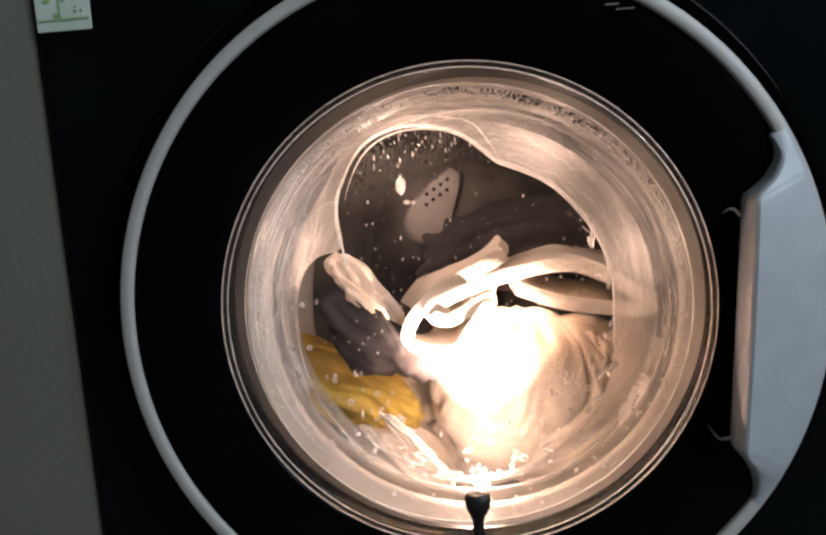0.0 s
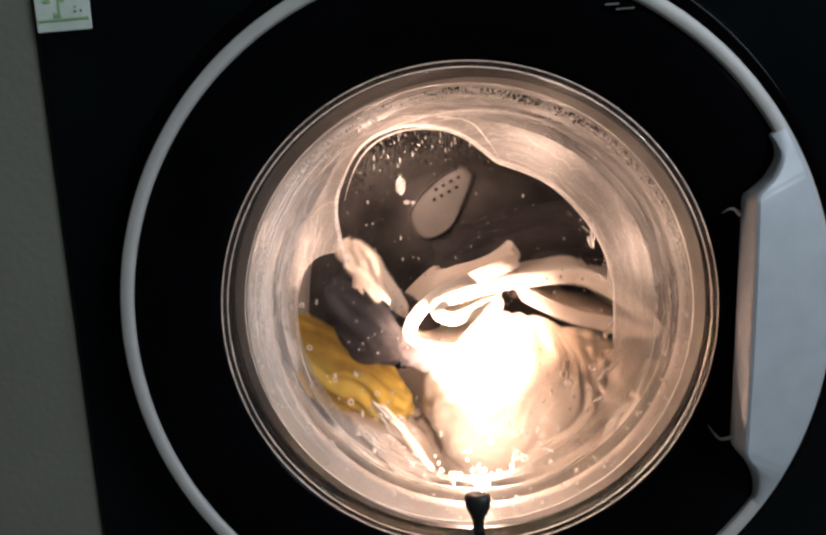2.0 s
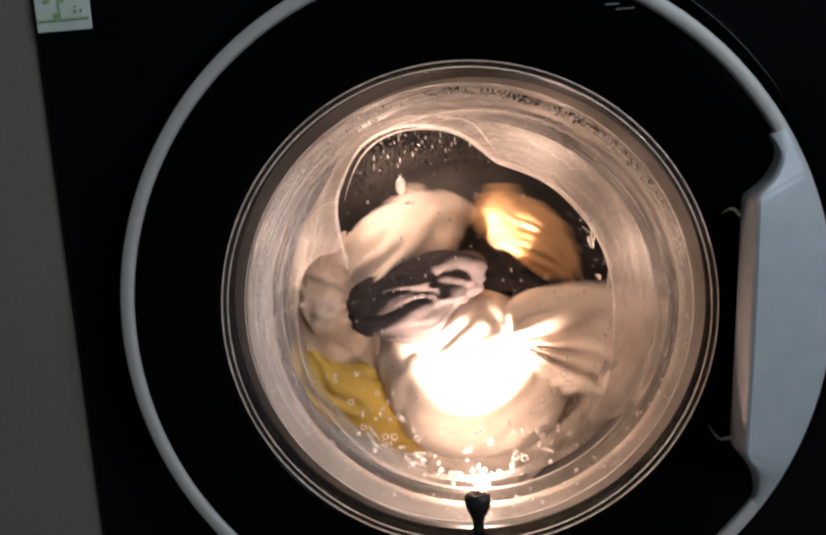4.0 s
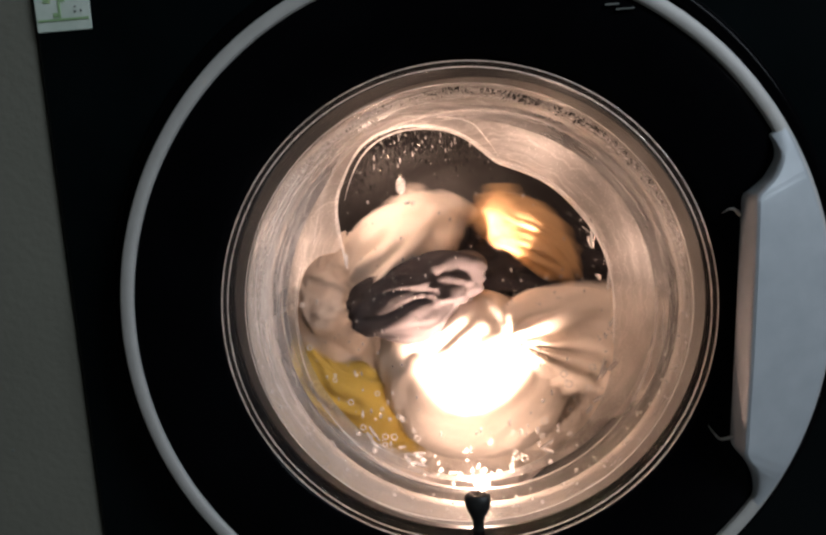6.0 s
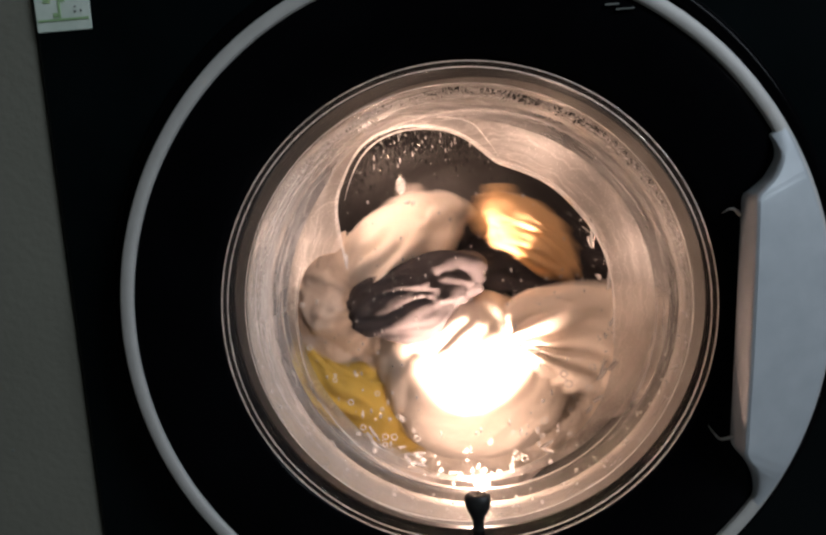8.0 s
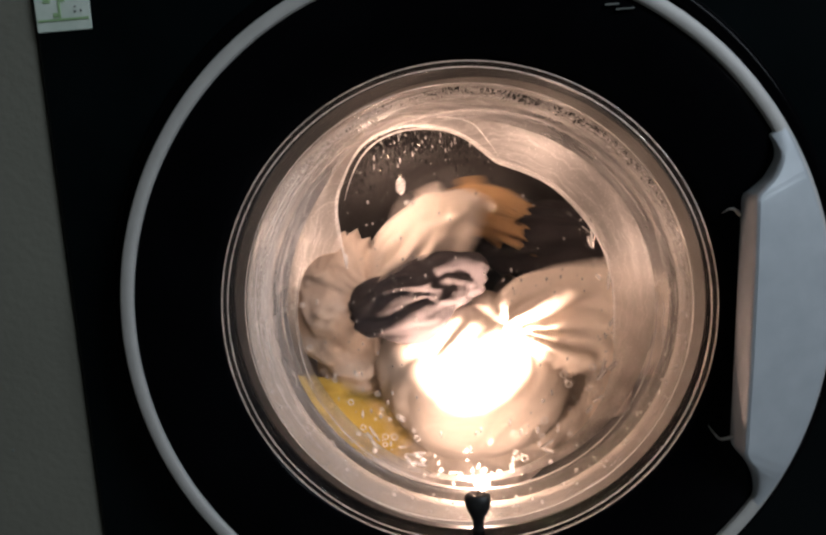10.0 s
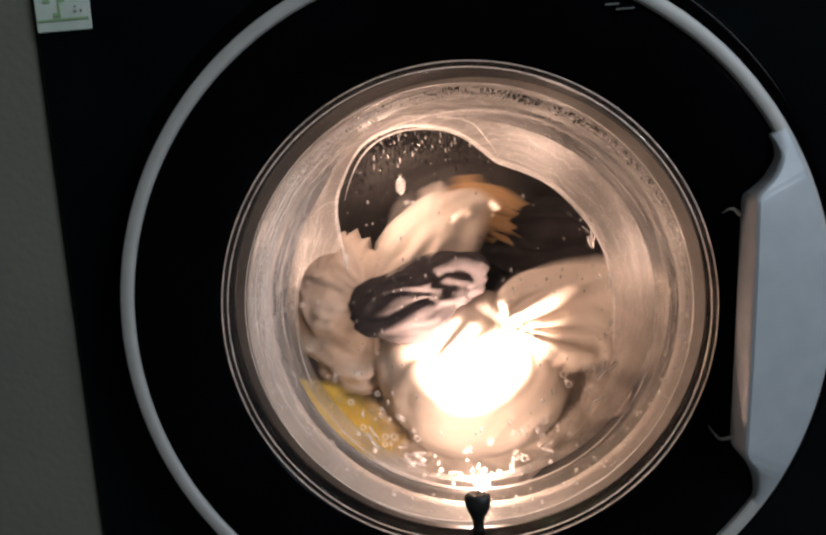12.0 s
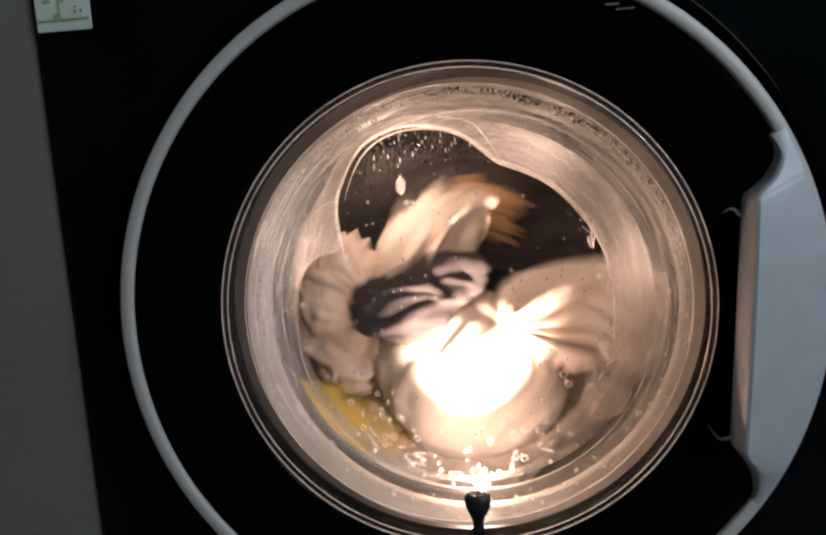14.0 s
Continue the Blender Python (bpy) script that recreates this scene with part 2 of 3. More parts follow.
tagged(slab("floor", -1.4, 1.5, -2.4, 0.8, -0.08, 0.0, FLOOR), "worn grey tiled utility room floor", "floor")
tagged(slab("ceiling", -1.4, 1.5, -2.4, 0.8, 2.4, 2.5, CEILING), "white distempered ceiling of the utility room", "ceiling")
tagged(slab("wall_return", -1.3, -0.303, 0.006, 0.7, 0.0, 2.4, PLASTER), "dull green-grey painted wall beside the machine", "wall")
tagged(slab("wall_north", -0.303, 1.4, 0.65, 0.8, 0.0, 2.4, PLASTER), "dull green-grey painted wall behind the machine", "wall")
tagged(slab("wall_west", -1.4, -1.3, -2.3, 0.7, 0.0, 2.4, PLASTER), "dull green-grey painted side wall", "wall")
bm = bmesh.new()      # the east wall, with the window's opening through it
for b in ((-2.3, -1.62, 0.0, 2.4), (-0.88, 0.8, 0.0, 2.4), (-1.62, -0.88, 0.0, 1.05), (-1.62, -0.88, 1.95, 2.4)):
    box(bm, 1.4, 1.5, *b)
tagged(part("wall_east", bm, PLASTER, None, smooth=False), "dull green-grey painted side wall with a window opening", "wall", kind="structure")
tagged(slab("wall_south", -1.3, 1.4, -2.4, -2.3, 0.0, 2.4, PLASTER), "dull green-grey painted wall facing the machine", "wall")

# ---- the washing machine ----
machine = tagged(new("washing_machine"), "black front-loading washing machine with a silver-ringed round door, running", "washing machine")
DX, DZ = -0.005, ZC - 0.0100     # the door's centre


def front_with_hole(name, x0, x1, z0, z1, y0, y1, r, mat, parent):
    """A steel front, folded back at its edges, with a round hole."""
    n = 160
    verts, faces = [], []
    rows = []
    for ring in range(4):
        row = []
        for i in range(n):
            a = 2 * math.pi * i / n
            c, s = math.cos(a), math.sin(a)
            if ring in (1, 2):
                k = min((x1 - DX if c > 0 else DX - x0) / max(abs(c), 1e-6), (z1 - DZ if s > 0 else DZ - z0) / max(abs(s), 1e-6))
            else:
                k = r
            verts.append((DX + k * c, y0 if ring < 2 else y1, DZ + k * s))
            row.append(len(verts) - 1)
        rows.append(row)
    for j in range(4):
        a, b = rows[j], rows[(j + 1) % 4]
        for i in range(n):
            k = (i + 1) % n
            faces.append((a[i], a[k], b[k], b[i]))
    return bevel(obj(name, verts, faces, mat, parent, False), 0.006, 4)


front_with_hole("front_panel", -0.301, 0.301, 0.09, 0.86, 0.0, 0.03, 0.243, PANEL, machine)
bm = bmesh.new()
for b in ((-0.297, -0.282, 0.031, 0.60, 0.03, 0.85), (0.282, 0.297, 0.031, 0.60, 0.03, 0.85), (-0.282, 0.282, 0.585, 0.60, 0.03, 0.85),
          (-0.297, 0.297, 0.031, 0.60, 0.851, 0.872), (-0.282, 0.282, 0.031, 0.585, 0.03, 0.05)):
    box(bm, *b)
bevel(part("cabinet", bm, PANEL, machine, smooth=False), 0.002, 2)
bm = bmesh.new()
box(bm, -0.295, 0.295, 0.02, 0.05, 0.012, 0.088)
bevel(part("plinth", bm, PANEL, machine, smooth=False), 0.003, 2)
for fx in (-0.25, 0.25):
    for fy in (0.08, 0.54):
        lathe_rows = [(0.001, 0, 0, 0), (0.022, 0, 0, 0), (0.022, 0.02, 0, 0), (0.012, 0.022, 0, 0), (0.012, 0.034, 0, 0)]
        foot = lathe("foot", lathe_rows, BLACK_RUBBER, machine, 24)
        foot.matrix_basis = pose(fx, fy, 0, 90, 0, 0) @ Matrix.Diagonal((1, 1, 1, 1))

# dark moulded surround that the door closes into
lathe("door_surround", [(0.262, -0.001, DX, DZ), (0.260, -0.006, DX, DZ), (0.256, -0.008, DX, DZ), (0.249, -0.004, DX, DZ), (0.2445, 0.012, DX, DZ), (0.238, 0.03, DX, DZ)], BLACK, machine)

# the door: black ring, silver trim, grip
door = lathe("door", [(0.234, 0.01, DX, DZ), (0.2385, -0.004, DX, DZ), (0.2385, -0.026, DX, DZ), (0.2370, -0.030, DX, DZ), (0.229, -0.0320, DX, DZ), (0.213, -0.0325, DX, DZ), (0.194, -0.0310, DX, DZ), (0.178, -0.0270, -0.005, ZC - 0.009),
              (0.1710, -0.0246, -0.005, ZC - 0.0084), (0.1702, -0.022, -0.005, ZC - 0.0084), (0.170, 0.0, -0.005, ZC - 0.010)], BLACK, machine, 220, label="black glossy round door frame")
lathe("silver_trim", [(0.2405, -0.018, DX, DZ), (0.2408, -0.0325, DX, DZ), (0.2403, -0.0340, DX, DZ), (0.2392, -0.0347, DX, DZ), (0.2355, -0.0352, DX, DZ), (0.2322, -0.0350, DX, DZ), (0.2315, -0.0342, DX, DZ), (0.2312, -0.028, DX, DZ)], SILVER, door, 220, label="satin silver trim ring")


def make_grip():
    """A proud silver grip: its back is the door's arc, its inner side a near-straight wall to put fingers behind."""
    # along the inner edge: x, z, and how far forward the face stands
    inner = spline([(0.1946, 0.1000, -0.0350), (0.1976, 0.0932, -0.0385), (0.1978, 0.0849, -0.0430), (0.1915, 0.0739, -0.0485), (0.1835, 0.0665, -0.0525), (0.1788, 0.0618, -0.0545), (0.1778, 0.0477, -0.0560), (0.1743, -0.0286, -0.0570), (0.1711, -0.0910, -0.0560), (0.1715, -0.1054, -0.0540), (0.1794, -0.1167, -0.0490), (0.1841, -0.1276, -0.0435), (0.1851, -0.1387, -0.0385), (0.1827, -0.1471, -0.0350)], 6)
    n = len(inner)
    verts, faces = [], []
    for level in range(4):
        inset = (0.0, 0.0, 0.0010, 0.0028)[level]
        for p in inner:
            y = (-0.031, p[2] + 0.0030, p[2] + 0.0008, p[2])[level]
            verts.append((p[0] + inset, y, ZC + p[1]))
        for p in inner:
            a = math.atan2(ZC + p[1] - DZ, p[0] - DX)
            lift = (-0.035 - p[2]) / 0.022
            r = 0.2402 - 0.0050 * lift - inset
            y = (-0.031, -0.0345 - 0.010 * lift + 0.002, -0.0345 - 0.010 * lift + 0.0006, -0.0348 - 0.010 * lift)[level]
            verts.append((DX + r * math.cos(a), y, DZ + r * math.sin(a)))
    m = 2 * n
    for j in range(3):
        for i in range(n - 1):
            a, b = j * m, (j + 1) * m
            faces.append((a + i, a + i + 1, b + i + 1, b + i))
            faces.append((b + n + i, b + n + i + 1, a + n + i + 1, a + n + i))
        faces.append((j * m, (j + 1) * m, (j + 1) * m + n, j * m + n))
        faces.append((j * m + n - 1, j * m + 2 * n - 1, (j + 1) * m + 2 * n - 1, (j + 1) * m + n - 1))
    for i in range(n - 1):
        t = 3 * m
        faces.append((t + i, t + i + 1, t + n + i + 1, t + n + i))
    ob = obj("grip", verts, faces, GRIP_SILVER, door, True, "satin silver moulded grip")
    bm = bmesh.new()
    bm.from_mesh(ob.data)
    bmesh.ops.recalc_face_normals(bm, faces=bm.faces)
    bm.to_mesh(ob.data)
    bm.free()
    ob.data.set_sharp_from_angle(angle=radians(35))
    # thin silver slivers that imitate highlights on the lips at both ends of the finger recess
    for pts in ([(0.1655, -0.0330, 0.0518), (0.1690, -0.0345, 0.0542), (0.1725, -0.0352, 0.0540), (0.1765, -0.0350, 0.0500)],
                [(0.1570, -0.0290, -0.0930), (0.1605, -0.0320, -0.0985), (0.1640, -0.0340, -0.1010), (0.1715, -0.0350, -0.0990)]):
        tube("recess_lip_glint", [p + Vector((0, 0, ZC)) for p in spline(pts, 8)], lambda t: 0.0002 + 0.0011 * t, SILVER, door, 8, "thin silver sliver for the highlight on the finger recess lip")


make_grip()

# the glass bowl
glass_rim = lathe("glass_rim", [(0.1702, -0.0240, -0.0051, ZC - 0.0084), (0.1699, -0.0268, -0.0051, ZC - 0.0084), (0.1690, -0.0275, -0.0051, ZC - 0.0084), (0.1678, -0.0262, -0.005, ZC - 0.0084), (0.1672, -0.0248, -0.005, ZC - 0.0084), (0.1664, -0.0262, -0.005, ZC - 0.0084), (0.1654, -0.0262, -0.0048, ZC - 0.0084), (0.1640, -0.021, -0.004, ZC - 0.0086), (0.1622, -0.010, -0.0035, ZC - 0.010), (0.1614, 0.0, -0.0034, ZC - 0.0115)], RIM_GLASS, door, 240, label="thick clear glass rim of the door")
bowl = lathe("bowl_wall", [(0.1614, 0.0, -0.0034, ZC - 0.0115), (0.1624, 0.012, -0.0034, ZC - 0.0137), (0.1629, 0.020, -0.0034, ZC - 0.0152), (0.1637, 0.040, -0.0033, ZC - 0.0189), (0.1617, 0.055, -0.0032, ZC - 0.0215), (0.1585, 0.067, -0.003, ZC - 0.0235), (0.1545, 0.077, -0.0027, ZC - 0.0252), (0.1533, 0.080, -0.0027, ZC - 0.0254)],
             WALL_FILM, door, 220, label="wet soapy glass wall of the door bowl, refracted light as pale film")
# thin milky rings that imitate the highlights along the glass rim
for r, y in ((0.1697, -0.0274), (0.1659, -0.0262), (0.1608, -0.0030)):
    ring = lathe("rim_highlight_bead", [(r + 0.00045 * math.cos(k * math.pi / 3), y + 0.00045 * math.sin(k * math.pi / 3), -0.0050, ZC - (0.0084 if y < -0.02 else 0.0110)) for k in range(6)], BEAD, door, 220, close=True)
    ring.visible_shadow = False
for o in (glass_rim, bowl):
    o.visible_shadow = False


def bump_at(a, centre, width):
    d = (a - centre + 180) % 360 - 180
    return math.exp(-(d / width) ** 2)


def rim_radius(a):
    """Radius of the bowl's back edge: round, with a bulge up where the hump is moulded in."""
    return 0.1533 + 0.0135 * bump_at(a, 112, 21)


for v in bowl.data.vertices:
    dx, dz = v.co.x + 0.0030, v.co.z - (ZC - 0.0225)
    k = 1 + 0.0135 * bump_at(math.degrees(math.atan2(dz, dx)), 112, 21) * min(1, max(0, (v.co.y - 0.03) / 0.05)) ** 1.5 / 0.16
    v.co.x, v.co.z = -0.0030 + dx * k, ZC - 0.0225 + dz * k


# outline of the clear patch: degrees and radius; a hump at the top, a deep dent beside it
PATCH = [(-180, 0.135), (-160, 0.133), (-140, 0.133), (-120, 0.137), (-100, 0.145), (-82, 0.148), (-60, 0.149), (-40, 0.148), (-22, 0.141), (-8, 0.1345), (4, 0.134), (21, 0.135), (36, 0.1343),
         (52, 0.134), (63, 0.132), (71, 0.1320), (77, 0.1385), (85, 0.149), (96, 0.158), (106, 0.1622), (115, 0.1595), (124, 0.1485), (135, 0.131), (144, 0.112), (149, 0.112), (154, 0.124), (160, 0.131), (168, 0.134), (180, 0.135)]


def window_edge(a):
    a = (a + 180) % 360 - 180
    k = max(i for i in range(len(PATCH) - 1) if PATCH[i][0] <= a)
    (a0, r0), (a1, r1) = PATCH[k], PATCH[k + 1]
    before, after = PATCH[k - 1 if k else -2], PATCH[k + 2 if k + 2 < len(PATCH) else 1]
    s0 = (r1 - before[1]) / ((a1 - before[0]) % 360)
    s1 = (after[1] - r0) / ((after[0] - a0) % 360)
    u, d = (a - a0) / (a1 - a0), a1 - a0
    r = (2 * u ** 3 - 3 * u * u + 1) * r0 + (u ** 3 - 2 * u * u + u) * d * s0 + (3 * u * u - 2 * u ** 3) * r1 + (u ** 3 - u * u) * d * s1
    return Vector((-0.015 + r * math.cos(radians(a)), 0.088, ZC - 0.030 + r * math.sin(radians(a))))


def make_bowl_back():
    n = 240
    verts, faces = [], []
    for k in range(5):
        f = k / 4
        for i in range(n):
            a = 360 * i / n
            w = window_edge(a)
            rim = Vector((-0.0027 + rim_radius(a) * math.cos(radians(a)), 0.080, ZC - 0.0254 + rim_radius(a) * math.sin(radians(a))))
            p = rim.lerp(w, f)
            p.y = 0.080 + 0.008 * math.sin(f * math.pi / 2)
            verts.append(p)
    for k in range(4):
        for i in range(n):
            j = (i + 1) % n
            faces.append((k * n + i, k * n + j, (k + 1) * n + j, (k + 1) * n + i))
    a = obj("bowl_shoulder", verts, faces, BACK_FILM, door, True, "milky film on the bowl's shoulder for soap and refracted light")
    verts, faces = [(-0.015, 0.094, ZC - 0.03)], []
    for k in range(1, 7):
        for i in range(n):
            c = window_edge(360 * i / n)
            p = Vector((-0.015, 0.094, ZC - 0.03)).lerp(c, k / 6)
            p.y = 0.094 - 0.006 * (k / 6) ** 2
            verts.append(p)
    for i in range(n):
        faces.append((0, 1 + i, 1 + (i + 1) % n))
    for k in range(5):
        for i in range(n):
            j = (i + 1) % n
            faces.append((1 + k * n + i, 1 + (k + 1) * n + i, 1 + (k + 1) * n + j, 1 + k * n + j))
    b = obj("window_pane", verts, faces, CLEAR, door, True, "clear wet glass pane")
    line = [window_edge(a) + Vector((0, -0.001, 0)) for a in np.arange(-14, 128, 1.5)]
    fall = spline([line[-2], line[-1], (-0.1072, 0.0880, ZC + 0.074), (-0.1092, 0.0885, ZC + 0.052), (-0.1065, 0.0895, ZC + 0.030), (-0.1038, 0.0900, ZC + 0.012)], 8)[8:]
    # second line of the moulding, a hand's breadth outside the hump, and the bowl's round back edge; pale tubes here
    # imitate their highlights
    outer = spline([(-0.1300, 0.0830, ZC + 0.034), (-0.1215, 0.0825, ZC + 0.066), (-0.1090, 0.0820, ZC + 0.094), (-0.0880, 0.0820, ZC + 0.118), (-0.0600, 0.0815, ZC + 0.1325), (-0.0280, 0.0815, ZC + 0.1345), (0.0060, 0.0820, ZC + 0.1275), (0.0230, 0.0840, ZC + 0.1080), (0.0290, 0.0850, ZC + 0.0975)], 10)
    f = tube("outer_ridge", outer, lambda t: 0.0004 + 0.0008 * math.sin(math.pi * t) ** 2, BEAD, door, 6, "thin pale line for the moulding's outer highlight")
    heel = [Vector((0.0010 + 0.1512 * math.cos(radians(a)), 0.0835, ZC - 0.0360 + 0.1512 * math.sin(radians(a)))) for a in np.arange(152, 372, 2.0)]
    g = tube("back_edge_line", heel, lambda t: 0.0003 + 0.00045 * math.sin(math.pi * t), DROP, door, 6, "fine pale line for the highlight round the bowl's back edge")
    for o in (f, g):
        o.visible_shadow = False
    e = tube("falling_ridge", fall, lambda t: 0.0012 - 0.0004 * t, BEAD, door, 6, "pale line for the highlight that runs down the glass")
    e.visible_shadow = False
    c = tube("glass_ridge", line, lambda t: 0.0008 + 0.0013 * math.sin(math.pi * t) ** 2, BEAD, door, 8, "moulded ridge in the glass, its highlight a pale tube")
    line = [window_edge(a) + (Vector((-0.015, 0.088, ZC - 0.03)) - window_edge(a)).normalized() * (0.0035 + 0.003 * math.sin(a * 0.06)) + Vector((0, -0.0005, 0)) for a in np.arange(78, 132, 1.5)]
    d = tube("inner_ridge", line, lambda t: 0.0003 + 0.0007 * math.sin(math.pi * t) ** 2, BEAD, door, 6, "thin pale line for the highlight beside the moulded ridge")
    for o in (a, b, c, d):
        o.visible_shadow = False


make_bowl_back()

# folded rubber seal round the bowl, up to the drum
lathe("seal_lip", [(0.1705, 0.001, -0.004, ZC - 0.0095), (0.176, 0.004, 0, ZC - 0.012), (0.172, 0.020, 0, ZC - 0.016), (0.182, 0.034, 0, ZC - 0.02)], BLACK_RUBBER, machine, 200, label="black front lip of the door seal")
lathe("gasket", [(0.182, 0.0345, 0, ZC - 0.02), (0.182, 0.05, 0, ZC - 0.022), (0.170, 0.060, 0, ZC - 0.024), (0.168, 0.075, 0, ZC - 0.027), (0.180, 0.085, 0, ZC - 0.03), (0.190, 0.098, 0, ZC - 0.03)], RUBBER, machine, 200, label="folded grey rubber door seal")
# outer tub, which closes the space behind
lathe("tub", [(0.235, 0.032, 0, ZC - 0.03), (0.262, 0.06, 0, ZC - 0.03), (0.262, 0.46, 0, ZC - 0.03), (0.001, 0.47, 0, ZC - 0.03)], RUBBER, machine, 96)

# ---- the drum and its lifters ----
AX = Vector((0.0, 0.0, ZC - 0.030))     # the drum's axis
drum = lathe("drum", [(0.168, 0.104, 0, 0), (0.170, 0.100, 0, 0), (0.182, 0.104, 0, 0), (0.226, 0.116, 0, 0), (0.236, 0.128, 0, 0), (0.238, 0.38, 0, 0), (0.228, 0.396, 0, 0), (0.14, 0.400, 0, 0), (0.12, 0.392, 0, 0), (0.05, 0.388, 0, 0), (0.001, 0.388, 0, 0)], STEEL, machine, 160, label="perforated stainless steel drum, its inner shade in the colour")
drum.matrix_basis = Matrix.Translation(AX)


def make_lifter(angle):
    """A tall fin on the drum's wall, thick at its foot, with two rows of holes along each flank."""
    n, rows, verts, faces = 16, 18, [], []

    def skin(f, u):
        h = 0.062 * min(1.0, 0.45 + 2.2 * f) * (1 - 0.42 * max(0, f - 0.25))
        w = 0.060 * (1 - 0.15 * f)
        p = Vector((u * w, 0.168 + 0.212 * f, -0.238 + h * (1 - abs(u) ** 1.8)))
        return pose(0, 0, 0, 0, 34 * (f - 0.3), 0) @ p

    for j in range(rows + 1):
        for i in range(n + 1):
            verts.append(skin(j / rows, -1 + 2 * i / n))
    for j in range(rows):
        for i in range(n):
            a = j * (n + 1) + i
            faces.append((a, a + 1, a + n + 2, a + n + 1))
    hv, hf = verts, []
    flank = len(faces)
    for side in (-1,):
        for f in (0.10, 0.17):
            for k in range(7):
                u = side * (0.04 + 0.075 * k)
                c = skin(f, u)
                d1 = (skin(f + 0.01, u) - c).normalized()
                d2 = (skin(f, u + 0.01) - c).normalized()
                nn = d1.cross(d2).normalized()
                if nn.y > 0:
                    nn = -nn
                base = len(hv)
                for q in range(10):
                    a = 2 * math.pi * q / 10
                    hv.append(c + nn * 0.0008 + (d1 * math.cos(a) + d2 * math.sin(a)) * 0.0019)
                hf.append(tuple(range(base, base + 10)))
    ob = obj("lifter", verts, faces + hf, LIFTER, drum, True, "pale grey perforated plastic lifter")
    ob.data.materials.append(NEAR_BLACK)
    for p in ob.data.polygons[flank:]:
        p.material_index = 1
    ob.matrix_basis = pose(0, 0, 0, 0, angle, 0)
    return ob


for a in (195, 315, 75):
    make_lifter(a)


def make_back_pad(turn):
    """A raised grey pad on the drum's back plate, pointed at one end, with two rows of drain holes."""
    edge = spline([(-0.0123, 0.1216), (0.0012, 0.1105), (-0.0084, 0.0771), (-0.0259, 0.0424), (-0.0581, 0.0299), (-0.0761, 0.0552), (-0.0638, 0.0825), (-0.0389, 0.1067), (-0.0123, 0.1216)], 5)[:-1]
    n = len(edge)
    c = Vector((-0.035, 0.078))
    verts, faces = [], []
    for k, y in ((1.0, 0.392), (1.0, 0.378), (0.93, 0.3715), (0.80, 0.370)):
        verts += [Vector((c.x + (p[0] - c.x) * k, y, c.y + (p[1] - c.y) * k)) for p in edge]
    for j in range(3):
        faces += [(j * n + i, j * n + (i + 1) % n, (j + 1) * n + (i + 1) % n, (j + 1) * n + i) for i in range(n)]
    faces.append(tuple(3 * n + i for i in range(n)))
    skin = len(faces)
    for row, count in ((0, 4), (1, 4)):
        for k in range(count):
            x, z = -0.0156 - 0.0090 * k - 0.002 * row, 0.1077 - 0.0050 * k - 0.0125 * row
            b = len(verts)
            verts += [Vector((x + 0.0024 * math.cos(q * math.pi / 5), 0.3694, z + 0.0024 * math.sin(q * math.pi / 5))) for q in range(10)]
            faces.append(tuple(range(b, b + 10)))
    ob = obj("back_pad", verts, faces, LIFTER, drum, True, "pale grey raised pad with two rows of drain holes")
    ob.data.materials.append(NEAR_BLACK)
    for p in ob.data.polygons[skin:]:
        p.material_index = 1
    ob.data.set_sharp_from_angle(angle=radians(50))
    ob.matrix_basis = pose(0, 0, 0, 0, turn, 0)


for a in (0, 120, 240):
    make_back_pad(a)

# peg in the bottom of the bowl
def make_peg():
    rows = [(0.0060, 0.0), (0.0046, 0.004), (0.0042, 0.010), (0.0046, 0.015), (0.0066, 0.020), (0.0090, 0.025), (0.0101, 0.0305), (0.0094, 0.0345), (0.0068, 0.0364), (0.0030, 0.0358), (0.0005, 0.0352)]
    n, verts, faces = 28, [], []
    for r, h in rows:
        for i in range(n):
            a = 2 * math.pi * i / n
            verts.append((r * math.cos(a), 0.7 * r * math.sin(a), h))
    for j in range(len(rows) - 1):
        for i in range(n):
            k = (i + 1) % n
            faces.append((j * n + i, j * n + k, (j + 1) * n + k, (j + 1) * n + i))
    ob = obj("rubber_peg", verts, faces, BLACK_RUBBER, door, True, "black rubber peg with a rounded head")
    ob.matrix_basis = pose(-0.0035, -0.002, ZC - 0.1865, 0, 1, 0)


make_peg()
lens = lathe("lamp_lens", [(0.0005, -0.003, 0, 0), (0.004, -0.002, 0, 0), (0.006, 0.001, 0, 0), (0.007, 0.004, 0, 0)], GLOW, machine, 24, label="glowing warm drum lamp lens")
lens.matrix_basis = pose(0.001, 0.100, ZC - 0.1925, 100, 0, 0)


